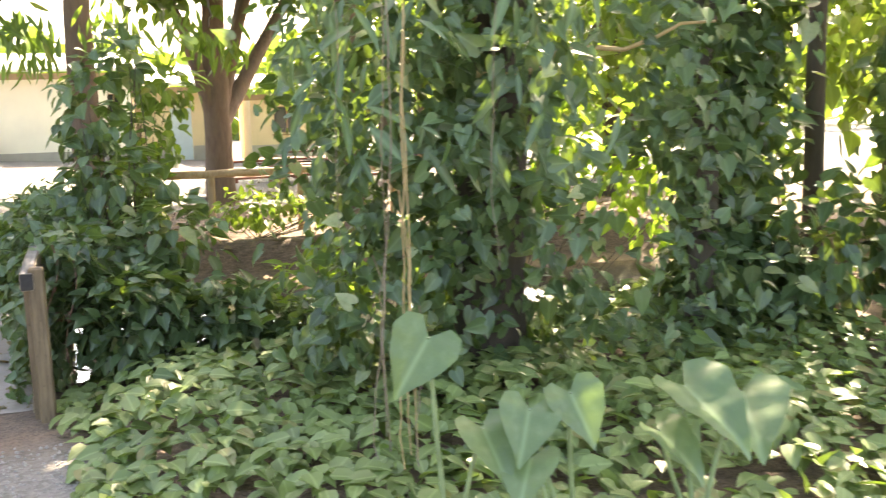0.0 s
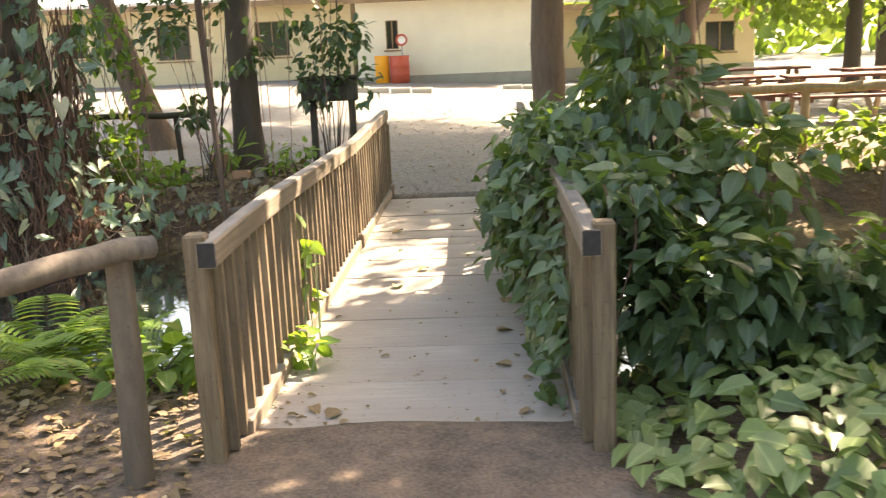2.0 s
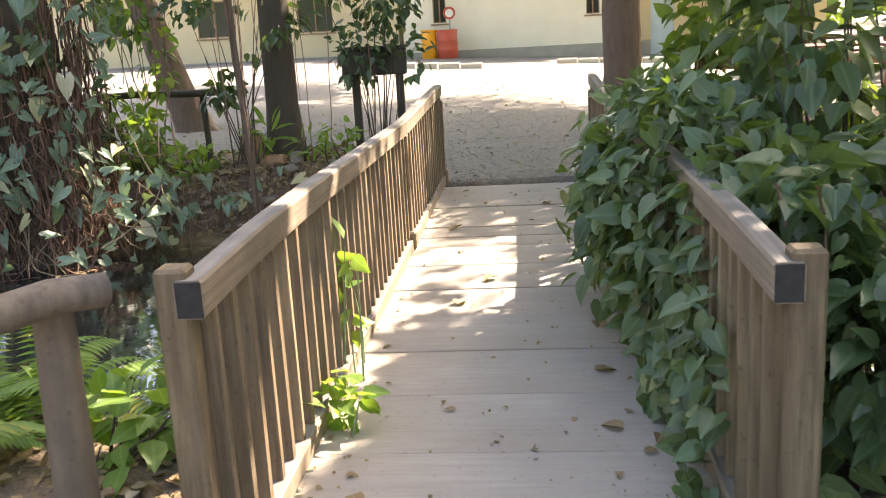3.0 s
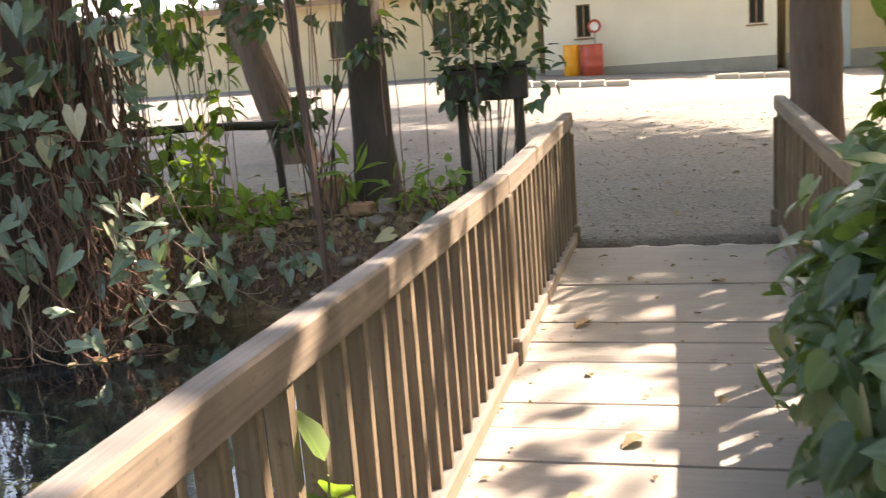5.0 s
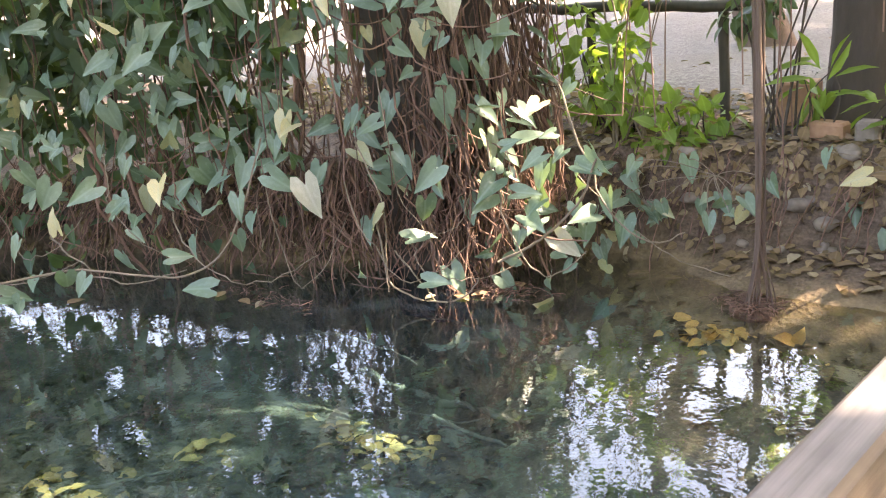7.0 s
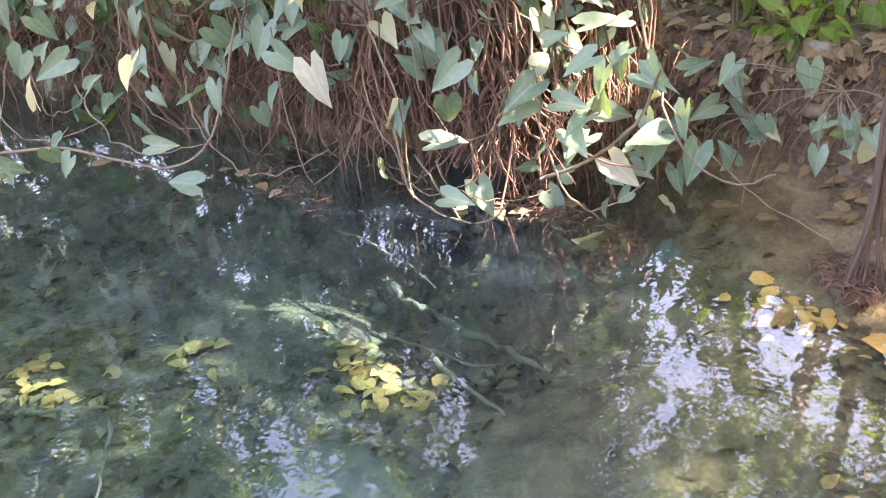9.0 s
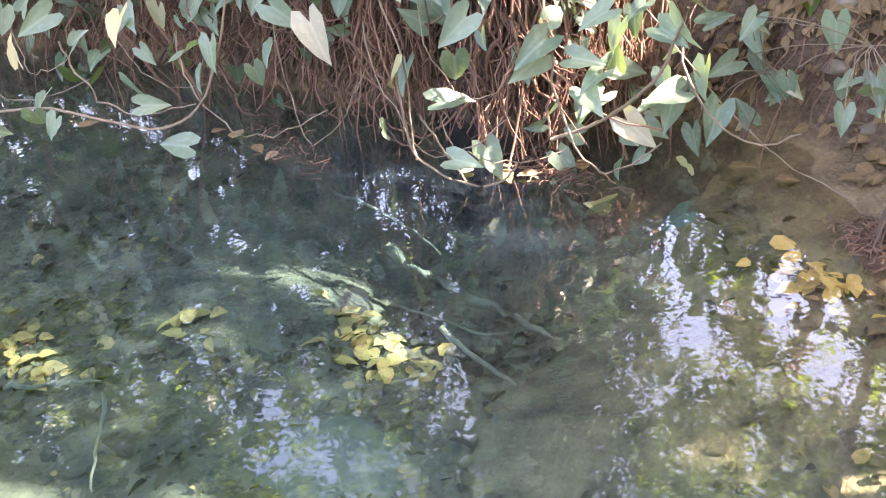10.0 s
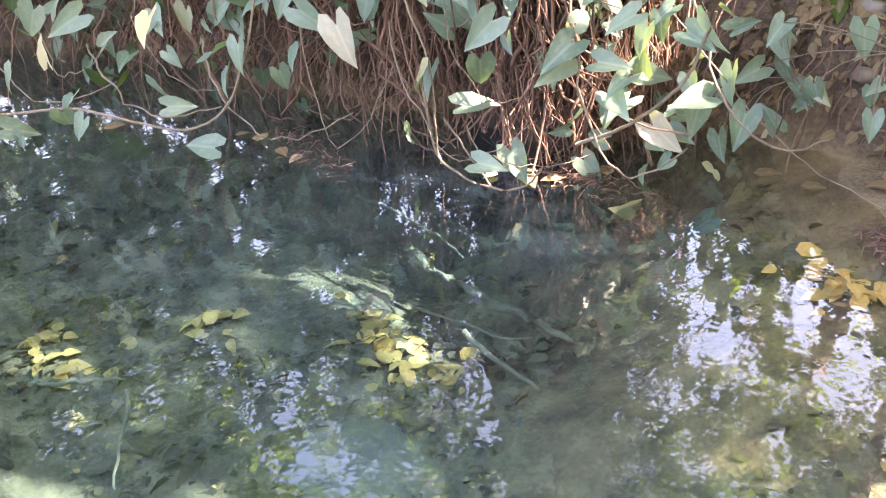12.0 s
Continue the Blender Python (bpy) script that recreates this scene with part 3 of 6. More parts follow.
def footbridge():
    bridge = thing("footbridge", -1.0, 9.4, -0.3, "weathered wooden footbridge with baluster railings over a pond", "footbridge")
    inv = Matrix.Translation((1.0, -9.4, 0.3))

    def sub(name, me, parent, m):
        return put(name, me, parent, m=m)

    # deck boards
    joints = [6.36, 6.93, 7.48, 8.03, 8.57, 9.10, 9.39, 9.65, 10.17, 10.47, 10.79, 11.18, 11.58, 12.14, 12.62]
    wide = {8.03: 0.016, 8.57: 0.009, 9.10: 0.014, 9.65: 0.005, 10.17: 0.016, 10.47: 0.02, 10.79: 0.006, 11.58: 0.014, 12.14: 0.008}
    rng = np.random.RandomState(5)
    for a, b in zip(joints, joints[1:]):
        gap = wide.get(b, 0.0025)
        h = rng.uniform(-0.005, 0.003) if a > 8 else 0.0
        bm = box(bmesh.new(), (0, 0, 0), (1.50, b - a - gap, 0.05), 0.004 if gap > 0.003 else 0.0012)
        ob = part("plank", bm, DECK_WOOD, bridge)
        ob.matrix_basis = inv @ pose(-1.0 + rng.uniform(-0.01, 0.01), 0.5 * (a + b - gap), DECK_Z - 0.025 + h, 0, 0, rng.uniform(-0.2, 0.2) * (a > 8))
    for x in (-1.55, -0.45):
        ob = box_part("beam", (0, 0, 0), (0.16, 6.7, 0.2), DARK_WOOD, bridge, 0.01)
        ob.matrix_basis = inv @ pose(x, 9.4, -0.155)

    # railings
    def baluster_mesh():
        bm = box(bmesh.new(), (0, 0, 0.40), (0.056, 0.040, 0.80), 0.004)
        me = bpy.data.meshes.new("baluster")
        bm.to_mesh(me)
        bm.free()
        me.materials.append(BALUSTER_WOOD)
        return me

    bal = baluster_mesh()
    for side, out in (("left", -1), ("right", 1)):
        x = RAIL_X[side]
        kerb = box_part("kerb", (0, 0, 0), (0.10, Y1 - Y0 - 0.3, 0.085), RAIL_WOOD, bridge, 0.008)
        kerb.matrix_basis = inv @ pose(x, 0.5 * (Y0 + Y1) + 0.12, DECK_Z + 0.035)
        spans = [(Y0, 10.16), (10.17, Y1 if out < 0 else 13.3)]
        for a, b in spans:
            rail = put("handrail", bowed_board(a, b, 0.078, 0.105), bridge)
            mid = 0.5 * (a + b)
            rail.matrix_basis = inv @ pose(x, mid, 0)
            if a == Y0:
                box_part("end_grain", (0, -(b - a) / 2 - 0.001, float(rail_top(a)) - 0.0525), (0.070, 0.006, 0.097), END_GRAIN, rail, 0.002, "dark weathered end grain")
            n = int((b - a) / 0.152)
            for k in range(n):
                y = a + 0.045 + (k + 0.5) * (b - a - 0.06) / n - mid
                r2 = rng.uniform(-0.5, 0.5, 3)
                sub("baluster", bal, rail, pose(0, y, 0.01, r2[0] * 0.6, r2[1] * 0.6, r2[2] * 6) @ Matrix.Diagonal((1, 1, (float(rail_top(y + mid)) - 0.105) / 0.805, 1)))
        for y, top in ((Y0 + 0.05, 0.955), (10.16, 0.80), ((Y1 if out < 0 else 13.3) - 0.04, 0.80)):
            px = x + out * (0.052 if y < 7 else 0.0)
            post = box_part("post", (0, 0, 0), (0.088, 0.088, top + 0.4), BALUSTER_WOOD, bridge, 0.01)
            post.matrix_basis = inv @ pose(px, y, (top - 0.4) / 2, 0, 0, rng.uniform(-2, 2))
            if y > 7:
                foot = box_part("foot_block", (0, 0, 0), (0.14, 0.15, 0.13), RAIL_WOOD, bridge, 0.012)
                foot.matrix_basis = inv @ pose(x, y, 0.065)
    return bridge


footbridge()

# concrete lip under the near end, and the gravel edge of the far end
def abutment(name, y, depth, label):
    bm = box(bmesh.new(), (-1.0, y, -0.33), (1.9, depth, 0.56), 0.03)
    me = bpy.data.meshes.new(name)
    bm.to_mesh(me)
    bm.free()
    me.materials.append(CONCRETE)
    tagged(put(name, me), label, "abutment", kind="structure")


abutment("abutment_near", 6.62, 0.75, "worn concrete footing under the bridge end")
abutment("abutment_far", 12.66, 0.5, "worn concrete footing under the bridge's far end")


# ---- log handrail beside the bridge ----
def log_fence():
    f = thing("log_handrail", -2.06, 5.87, 0.0, "peeled grey-brown log handrail on a round post beside the bridge", "handrail")
    rng = np.random.RandomState(8)
    o = np.array((-2.06, 5.87, 0.0))
    tubes("rail", [(np.linspace((-1.93, 5.93, 0.945), (-3.0, 4.75, 0.86), 14) + rng.standard_normal((14, 3)) * 0.004 - o, np.linspace(0.044, 0.056, 14))], LOG_WOOD, f, sides=14, wobble=0.05, rng=rng)
    tubes("post", [(np.linspace((-2.07, 5.875, -0.4), (-2.04, 5.875, 0.925), 12) - o, np.linspace(0.062, 0.05, 12))], LOG_WOOD, f, sides=14, wobble=0.05, rng=rng)
    tubes("post", [(np.linspace((-2.95, 4.82, -0.4), (-2.93, 4.82, 0.84), 12) - o, np.linspace(0.062, 0.05, 12))], LOG_WOOD, f, sides=14, wobble=0.05, rng=rng)


log_fence()


# ---- yard fences ----
def rail_fence(name, posts, rail_z, material, radius, label, rails):
    f = thing(name, posts[0][0], posts[0][1], 0, label, "fence")
    rng = np.random.RandomState(len(name))
    o = np.array((posts[0][0], posts[0][1], 0.0))
    for x, y in posts:
        g = float(ground_height(np.array([x]), np.array([y]))[0])
        tubes("post", [(np.linspace((x, y, g - 0.3), (x + rng.uniform(-0.03, 0.03), y, rail_z), 8) - o, radius * 0.9)], material, f, sides=9, wobble=0.08, rng=rng)
    for a, b in rails:
        tubes("rail", [(np.linspace(a, b, 14) + rng.standard_normal((14, 3)) * 0.008 - o, radius)], material, f, sides=9, wobble=0.08, rng=rng)


rail_fence("log_fence", [(-4.15, 13.2), (-5.25, 13.35), (-6.5, 13.5), (-7.8, 13.7), (-9.2, 13.9)], 0.93, DARK_WOOD, 0.036, "dark mossy log fence along the pond bank",
           [((-3.95, 13.18, 0.97), (-6.5, 13.5, 0.95)), ((-6.4, 13.48, 0.94), (-9.3, 13.92, 0.95))])
rail_fence("pole_fence", [(1.7, 13.3), (2.95, 13.4), (4.4, 13.5), (5.9, 13.6)], 0.95, FENCE_WOOD, 0.055, "sun-bleached pole fence beside the yard",
           [((0.75, 13.25, 1.0), (3.6, 13.42, 0.97)), ((3.5, 13.42, 0.97), (6.6, 13.65, 0.96))])


# ---- trees ----
def trunk_points(x, y, z0, z1, lean, rng, n=14, bend=0.05):
    t = np.linspace(0, 1, n)
    wob = np.cumsum(rng.standard_normal((n, 2)), 0) * bend / 3
    return np.stack([x + lean[0] * t + wob[:, 0] * t, y + lean[1] * t + wob[:, 1] * t, z0 + (z1 - z0) * t], 1)


def tree(name, x, y, r, top, bark, label, crown, per, leaf, leaf_size, material, lean=(0, 0), fork=0, seed=1, sparse=None):
    rng = np.random.RandomState(seed)
    g = float(ground_height(np.array([x]), np.array([y]))[0])
    t = thing(name, x, y, g, label, "tree")
    o = np.array((x, y, g))
    pts = trunk_points(x, y, g - 0.2, top, lean, rng)
    h = np.linspace(0, 1, len(pts))
    rad = r * (1 - 0.35 * h) + r * 0.35 * np.exp(-np.maximum(pts[:, 2] - g, 0) / 0.18)
    tubes("trunk", [(pts - o, rad)], bark, t, sides=18, wobble=0.07, rng=rng)
    tip = pts[-1] if not fork else pts[int(fork * (len(pts) - 1))]
    for x2, y2, z2, *_ in crown:
        end = np.array((x2, y2, z2))
        mid = (tip + end) / 2 + np.array((0, 0, 0.25)) + rng.standard_normal(3) * 0.15
        curve = np.array([(1 - q) ** 2 * tip + 2 * q * (1 - q) * mid + q * q * end for q in np.linspace(0, 1, 9)])
        tubes("limb", [(curve - o, np.linspace(r * 0.6, r * 0.14, 9))], bark, t, sides=9, wobble=0.06, rng=rng)
    p = crown_points(rng, crown, per)
    if sparse is not None:
        p = p[sparse(p)]
    n = len(p)
    along = unit(rng, n) + np.array((0, 0, -0.9))
    up = unit(rng, n) * 0.5 + np.array((0, 0, 1.0))
    foliage("crown", leaf, p - o, along, up, leaf_size * rng.uniform(0.7, 1.3, n), material, t)
    return t


# where flecks of sun come through to the pond bed and the roots, at deck height along the sun: x, y, half width, half depth
SUN_FLECKS = [(-3.91, 11.19, 0.14, 0.03), (-4.24, 11.13, 0.0, -0.04), (-3.95, 11.0, 0.05, -0.03), (-4.74, 10.54, -0.01, -0.04), (-4.96, 9.88, 0.08, -0.03), (-2.98, 12.17, 0.08, -0.02), (-2.69, 12.21, 0.06, -0.02),
              (-4.16, 9.32, 0.06, 0.02), (-4.13, 9.65, 0.0, 0.02), (-3.46, 10.04, 0.08, 0.02), (-4.8, 11.18, 0.1, 0.08), (-5.1, 11.8, 0.35, 0.2), (-4.43, 11.42, 0.14, 0.06), (-5.12, 10.95, 0.09, 0.03), (-4.5, 11.13, 0.05, 0.03)]


def open_crown(p):
    """Gaps in the crowns round the pond, through which its water mirrors the sky."""
    d = p - np.array((-4.5, 10.4, WATER_Z))
    az, el = np.arctan2(d[:, 0], d[:, 1]), np.arctan2(d[:, 2], np.hypot(d[:, 0], d[:, 1]))
    lace = waves(az, el * 0.7, 18, 91) + 0.8 * waves(az, el * 0.8, 60, 92)
    limit = 0.5 - 0.62 * smooth(az, -1.2, -0.75) + 3.0 * (1 - smooth(el, 0.2, 0.3))
    return lace < limit


def off_flecks(p):
    """Leaves that keep clear of the thin shafts of sun."""
    k = p[:, 2] / TO_SUN.z
    gx, gy = p[:, 0] - TO_SUN.x * k, p[:, 1] - TO_SUN.y * k
    shaft = np.zeros(len(p), bool)
    for x, y, w, d in SUN_FLECKS:
        shaft |= ((gx - x) / (w + 0.185)) ** 2 + ((gy - y) / (d + 0.185)) ** 2 < 1
    return ~shaft


def gap_over_deck(p):
    """Openings in the crowns: the sun reaches the deck's near half and the open yard."""
    k = p[:, 2] / TO_SUN.z
    gx, gy = p[:, 0] - TO_SUN.x * k, p[:, 1] - TO_SUN.y * k
    soft = waves(gx, gy, 5.5, 61)
    hole = ((gx > -1.78) & (gx < -0.35) & (np.abs(gy - 9.4) < 1.05 + 0.25 * soft) & (soft < 0.45) & (waves(gx, gy, 12.0, 63) < 0.6))
    dapple = waves(gx, gy, 6.5, 62)
    hole |= (gx < -1.62) & (gx > -2.35) & (np.abs(gy - 8.8) < 2.8) & (dapple < 0.85)
    hole |= (gx < -2.3) & (gx > -2.9) & (np.abs(gy - 9.9) < 1.6) & (dapple < 0.1)
    hole |= (gx < -2.2) & (gx > -2.85) & (gy > 6.1) & (gy < 11.2) & (np.sin(7.5 * (gy + 0.7 * gx) + 1.5 * dapple) > -0.7)
    hole |= ~off_flecks(p)
    hole |= (np.abs(gx - 1.95) < 0.9) & (np.abs(gy - 7.9) < 0.65) & (dapple < 0.6)
    hole |= (gy > 22.5) & (gx > -4.0 + 0.8 * soft)
    return ~hole


tree("yard_tree", 0.16, 14.6, 0.235, 4.3, BARK_RED, "tree with a straight reddish-brown trunk beside the yard path",
     [(0.5, 14.8, 6.4, 2.6, 2.4, 1.3), (1.7, 16.3, 7.6, 1.8, 1.8, 0.9), (1.7, 21.8, 8.0, 2.2, 2.0, 1.0), (-0.9, 21.6, 7.8, 2.0, 1.8, 1.0), (3.8, 22.6, 8.0, 2.0, 1.8, 0.9), (4.5, 17.9, 8.2, 2.2, 2.2, 1.3), (2.7, 20.7, 8.5, 2.5, 2.2, 1.2), (1.7, 23.5, 8.6, 2.4, 2.2, 1.0), (3.5, 26.2, 8.8, 2.4, 2.2, 1.0), (-0.4, 12.6, 6.2, 1.8, 1.6, 0.9)], 820, "lance", 0.34, CROWN, seed=3, sparse=gap_over_deck)
tree("bank_tree", -3.42, 13.45, 0.175, 5.0, BARK_DARK, "tree with a dark trunk on the pond bank",
     [(-0.1, 18.3, 8.8, 2.2, 2.2, 1.2), (-3.6, 13.8, 6.2, 2.2, 2.0, 1.2, 0.3), (-5.5, 15.2, 6.0, 2.2, 2.0, 1.2, 0.25), (-0.3, 19.2, 8.7, 2.4, 2.4, 1.2), (-2.9, 21.2, 8.5, 2.4, 2.0, 1.2), (-0.7, 23.2, 8.7, 2.4, 2.2, 1.0), (0.1, 26.3, 8.8, 2.6, 2.2, 1.0), (-2.9, 25.3, 8.8, 2.4, 2.2, 1.0)], 760, "oval", 0.28, CROWN, seed=4, sparse=gap_over_deck)
tree("leaning_tree", -5.95, 18.0, 0.26, 4.5, BARK_RED, "leaning tree with a reddish trunk in the yard",
     [(-5.9, 20.2, 8.0, 2.4, 2.4, 1.3, 0.42), (-6.9, 22.7, 8.0, 2.4, 2.2, 1.3, 0.42), (-7.8, 18.2, 8.2, 2.4, 2.2, 1.3, 0.42), (-0.4, 30.0, 8.6, 2.6, 2.6, 1.0), (-3.3, 28.6, 8.6, 2.8, 2.6, 1.0), (-6.2, 27.2, 8.6, 2.8, 2.6, 1.0), (-2.2, 31.6, 8.8, 2.4, 1.8, 0.9)], 480, "oval", 0.26, CROWN, lean=(-1.6, 0.2), seed=6, sparse=lambda p: gap_over_deck(p) & (open_crown(p) | (p[:, 1] > 24)))
tree("forked_tree", 2.4, 17.6, 0.26, 5.0, BARK_RED, "forked tree with reddish-brown bark beside picnic tables",
     [(1.4, 17.4, 4.6, 1.4, 1.2, 0.9), (3.8, 18.0, 5.4, 2.2, 2.0, 1.3), (7.1, 22.2, 8.2, 2.4, 2.2, 1.3), (4.7, 23.3, 8.2, 2.4, 2.2, 1.2)], 600, "oval", 0.28, CROWN, fork=0.32, seed=7, sparse=gap_over_deck)
tree("pond_tree", 3.25, 11.4, 0.17, 4.6, BARK_RED, "slim reddish tree by the pond, sunlit leaves",
     [(3.6, 11.2, 5.2, 2.2, 2.0, 1.2), (5.2, 13.4, 5.4, 2.2, 2.2, 1.2), (2.2, 9.6, 5.0, 1.8, 1.8, 1.0), (5.6, 9.8, 5.2, 2.4, 2.2, 1.2), (1.4, 11.3, 5.1, 1.0, 1.3, 0.6), (1.6, 12.6, 5.1, 0.9, 0.9, 0.6)], 620, "oval", 0.24, CROWN, seed=8, sparse=gap_over_deck)
# out-of-view tree, added so the pond mirrors less bright sky
tree("sky_screen_tree", -11.5, 7.4, 0.18, 3.2, BARK_DARK, "unseen tree added beside the pond to screen sky from its reflection",
     [(-11.5, 7.6, 3.6, 2.0, 1.8, 1.5), (-10.6, 9.4, 4.3, 1.8, 1.6, 1.4), (-12.6, 5.4, 4.0, 2.0, 1.8, 1.5), (-10.8, 6.2, 5.2, 1.8, 1.6, 1.2), (-9.2, 9.4, 4.9, 1.5, 1.5, 1.0)], 620, "oval", 0.26, CROWN, seed=12)
tree("tall_tree", 6.4, 7.0, 0.1, 5.0, BARK_DARK, "tall dark tree among shrubs",
     [(6.4, 7.0, 5.8, 2.6, 2.4, 1.3), (4.2, 5.2, 5.6, 2.4, 2.2, 1.2), (8.2, 9.5, 5.8, 2.6, 2.4, 1.3), (5.0, 3.0, 5.6, 2.4, 2.4, 1.2), (8.6, 4.4, 5.8, 2.6, 2.4, 1.2)], 250, "oval", 0.22, CROWN, seed=9, sparse=gap_over_deck)
for k, (x, y, r, s) in enumerate([(9.0, 15.0, 0.2, 2.4), (12.5, 20.0, 0.24, 3.0), (8.0, 25.5, 0.22, 2.6), (15.0, 12.0, 0.25, 3.0), (17.0, 27.0, 0.28, 3.6), (11.0, 31.0, 0.25, 3.0), (10.0, 8.6, 0.14, 1.7), (12.5, 12.0, 0.16, 2.2), (9.2, 3.6, 0.12, 1.6)]):
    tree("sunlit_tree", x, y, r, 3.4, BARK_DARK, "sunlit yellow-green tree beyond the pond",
         [(x, y, 4.2, s, s, 1.7), (x - 1.2, y - 0.8, 2.6, s * 0.7, s * 0.7, 1.1), (x + 1.4, y + 0.5, 5.8, s * 0.8, s * 0.8, 1.3)], 170, "oval", 0.3, SUN_TINTED, seed=20 + k)


# ---- the yard's buildings ----
def window_in(parent, x, y, z, w, h, frame_mat):
    f = bmesh.new()
    for dx, dz, sw, sh in ((-w / 2, 0, 0.06, h), (w / 2, 0, 0.06, h), (0, h / 2, w, 0.06), (0, -h / 2, w, 0.06), (0, 0, 0.04, h)):
        box(f, (dx, 0, dz), (sw, 0.1, sh), 0)
    win = part("window", f, frame_mat, parent)
    win.location = (x, y, z)
    box_part("pane", (0, 0.03, 0), (w, 0.02, h), GLASS, win, 0)
    box_part("sill", (0, -0.06, -h / 2 - 0.05), (w + 0.16, 0.14, 0.05), frame_mat, win, 0.005)


def house(name, x0, x1, y, depth, height, wall, label, windows, doors=(), roof_out=0.6):
    h = thing(name, 0.5 * (x0 + x1), y, 0, label, "building")
    cx = 0.5 * (x0 + x1)
    holes = sorted([(x - w / 2, x + w / 2, z - hh / 2, z + hh / 2) for x, z, w, hh in windows] + [(x - w / 2, x + w / 2, 0, hh) for x, w, hh in doors])
    edge = x0
    for a, b, lo, hi in holes:
        box_part("wall", ((edge + a) / 2 - cx, 0.1, height / 2 - 0.2), (a - edge, 0.2, height + 0.4), wall, h, 0)
        box_part("lintel", ((a + b) / 2 - cx, 0.1, (hi + height) / 2), (b - a, 0.2, height - hi), wall, h, 0)
        if lo > 0:
            box_part("wall", ((a + b) / 2 - cx, 0.1, (lo - 0.4) / 2), (b - a, 0.2, lo + 0.4), wall, h, 0)
        edge = b
    box_part("wall", ((edge + x1) / 2 - cx, 0.1, height / 2 - 0.2), (x1 - edge, 0.2, height + 0.4), wall, h, 0)
    for sx in (x0 + 0.1, x1 - 0.1):
        box_part("wall", (sx - cx, depth / 2 + 0.1, height / 2 - 0.2), (0.2, depth - 0.2, height + 0.4), wall, h, 0)
    box_part("wall", (0, depth + 0.1, height / 2 - 0.2), (x1 - x0, 0.2, height + 0.4), wall, h, 0)
    edge = x0
    for x, w, hh in list(doors) + [(x1, 0, 0)]:
        a = x - w / 2
        if a - edge > 0.1:
            box_part("plinth", ((edge + a) / 2 - cx, -0.02, 0.15), (a - edge, 0.04, 0.85), GREY, h, 0)
        edge = x + w / 2
    box_part("roof", (0, depth / 2 - 0.2, height + 0.62), (x1 - x0 + 0.6, math.hypot(depth + 1.0, 1.0), 0.1), ROOF, h, 0, m=pose(0, 0, 0, 8))
    box_part("fascia", (0, -roof_out, height + 0.0), (x1 - x0 + 0.6, 0.06, 0.2), FASCIA, h, 0)
    box_part("soffit", (0, -roof_out / 2 + 0.03, height + 0.05), (x1 - x0 + 0.6, roof_out, 0.05), WHITE, h, 0)
    for x, z, w, hh in windows:
        window_in(h, x - cx, 0.08, z, w, hh, FASCIA)
    for x, w, hh in doors:
        box_part("door", (x - cx, 0.1, hh / 2), (w, 0.06, hh), PALE_BLUE, h, 0.005)
    return h


house("yard_house", -4.9, 1.75, 35.0, 5.0, 3.1, CREAM, "cream house with a grey plinth and pale roof", [(-3.7, 1.95, 0.42, 0.95), (1.2, 2.0, 0.42, 1.0)])
house("long_house", -26.0, -5.2, 36.0, 6.0, 3.2, OCHRE, "long ochre building with windows behind the trees", [(-8.0, 2.0, 1.2, 1.2), (-11.5, 2.0, 1.2, 1.2), (-15.2, 2.2, 1.2, 1.2), (-18.0, 2.2, 1.2, 1.2), (-21.5, 2.2, 1.2, 1.2)])
house("back_house", 2.1, 5.2, 36.0, 5.0, 2.6, OCHRE, "ochre house with a pale blue door", [], [(3.5, 0.75, 1.95)])
house("kiosk", 5.7, 8.1, 34.0, 2.5, 2.25, OCHRE, "small ochre kiosk with a wide window and pale roof", [(7.0, 1.45, 0.95, 0.95)], roof_out=0.4)


def drum(name, x, y, r, h, material, label):
    g = float(ground_height(np.array([x]), np.array([y]))[0])
    t = thing(name, x, y, g, label, "barrel")
    prof = [(0.9, 0.0), (1.0, 0.03), (1.0, 0.3), (1.04, 0.33), (1.0, 0.36), (1.0, 0.63), (1.04, 0.66), (1.0, 0.69), (1.0, 0.97), (0.94, 1.0)]
    tubes("body", [([(0, 0, q * h) for _, q in prof], [p * r for p, _ in prof])], material, t, sides=20)
    tubes("rim", [([(0, 0, h - 0.02), (0, 0, h + 0.03)], [r * 1.05, r * 1.05])], material, t, sides=20)


drum("barrel", -4.0, 34.2, 0.24, 0.86, ORANGE, "orange plastic barrel by the house wall")
drum("barrel", -3.42, 34.2, 0.32, 0.86, RED, "red barrel by the house wall")


def round_sign():
    g = float(ground_height(np.array([-3.35]), np.array([34.6]))[0])
    t = thing("round_sign", -3.35, 34.6, g, "small round red and white sign on a pole", "sign")
    tubes("pole", [([(0, 0, 0), (0, 0, 1.5)], [0.025, 0.025])], METAL, t)
    tubes("disc", [([(0, -0.03, 1.4), (0, -0.05, 1.4)], [0.2, 0.2])], RED, t, sides=20)
    tubes("face", [([(0, -0.05, 1.4), (0, -0.058, 1.4)], [0.13, 0.13])], WHITE, t, sides=20)


round_sign()


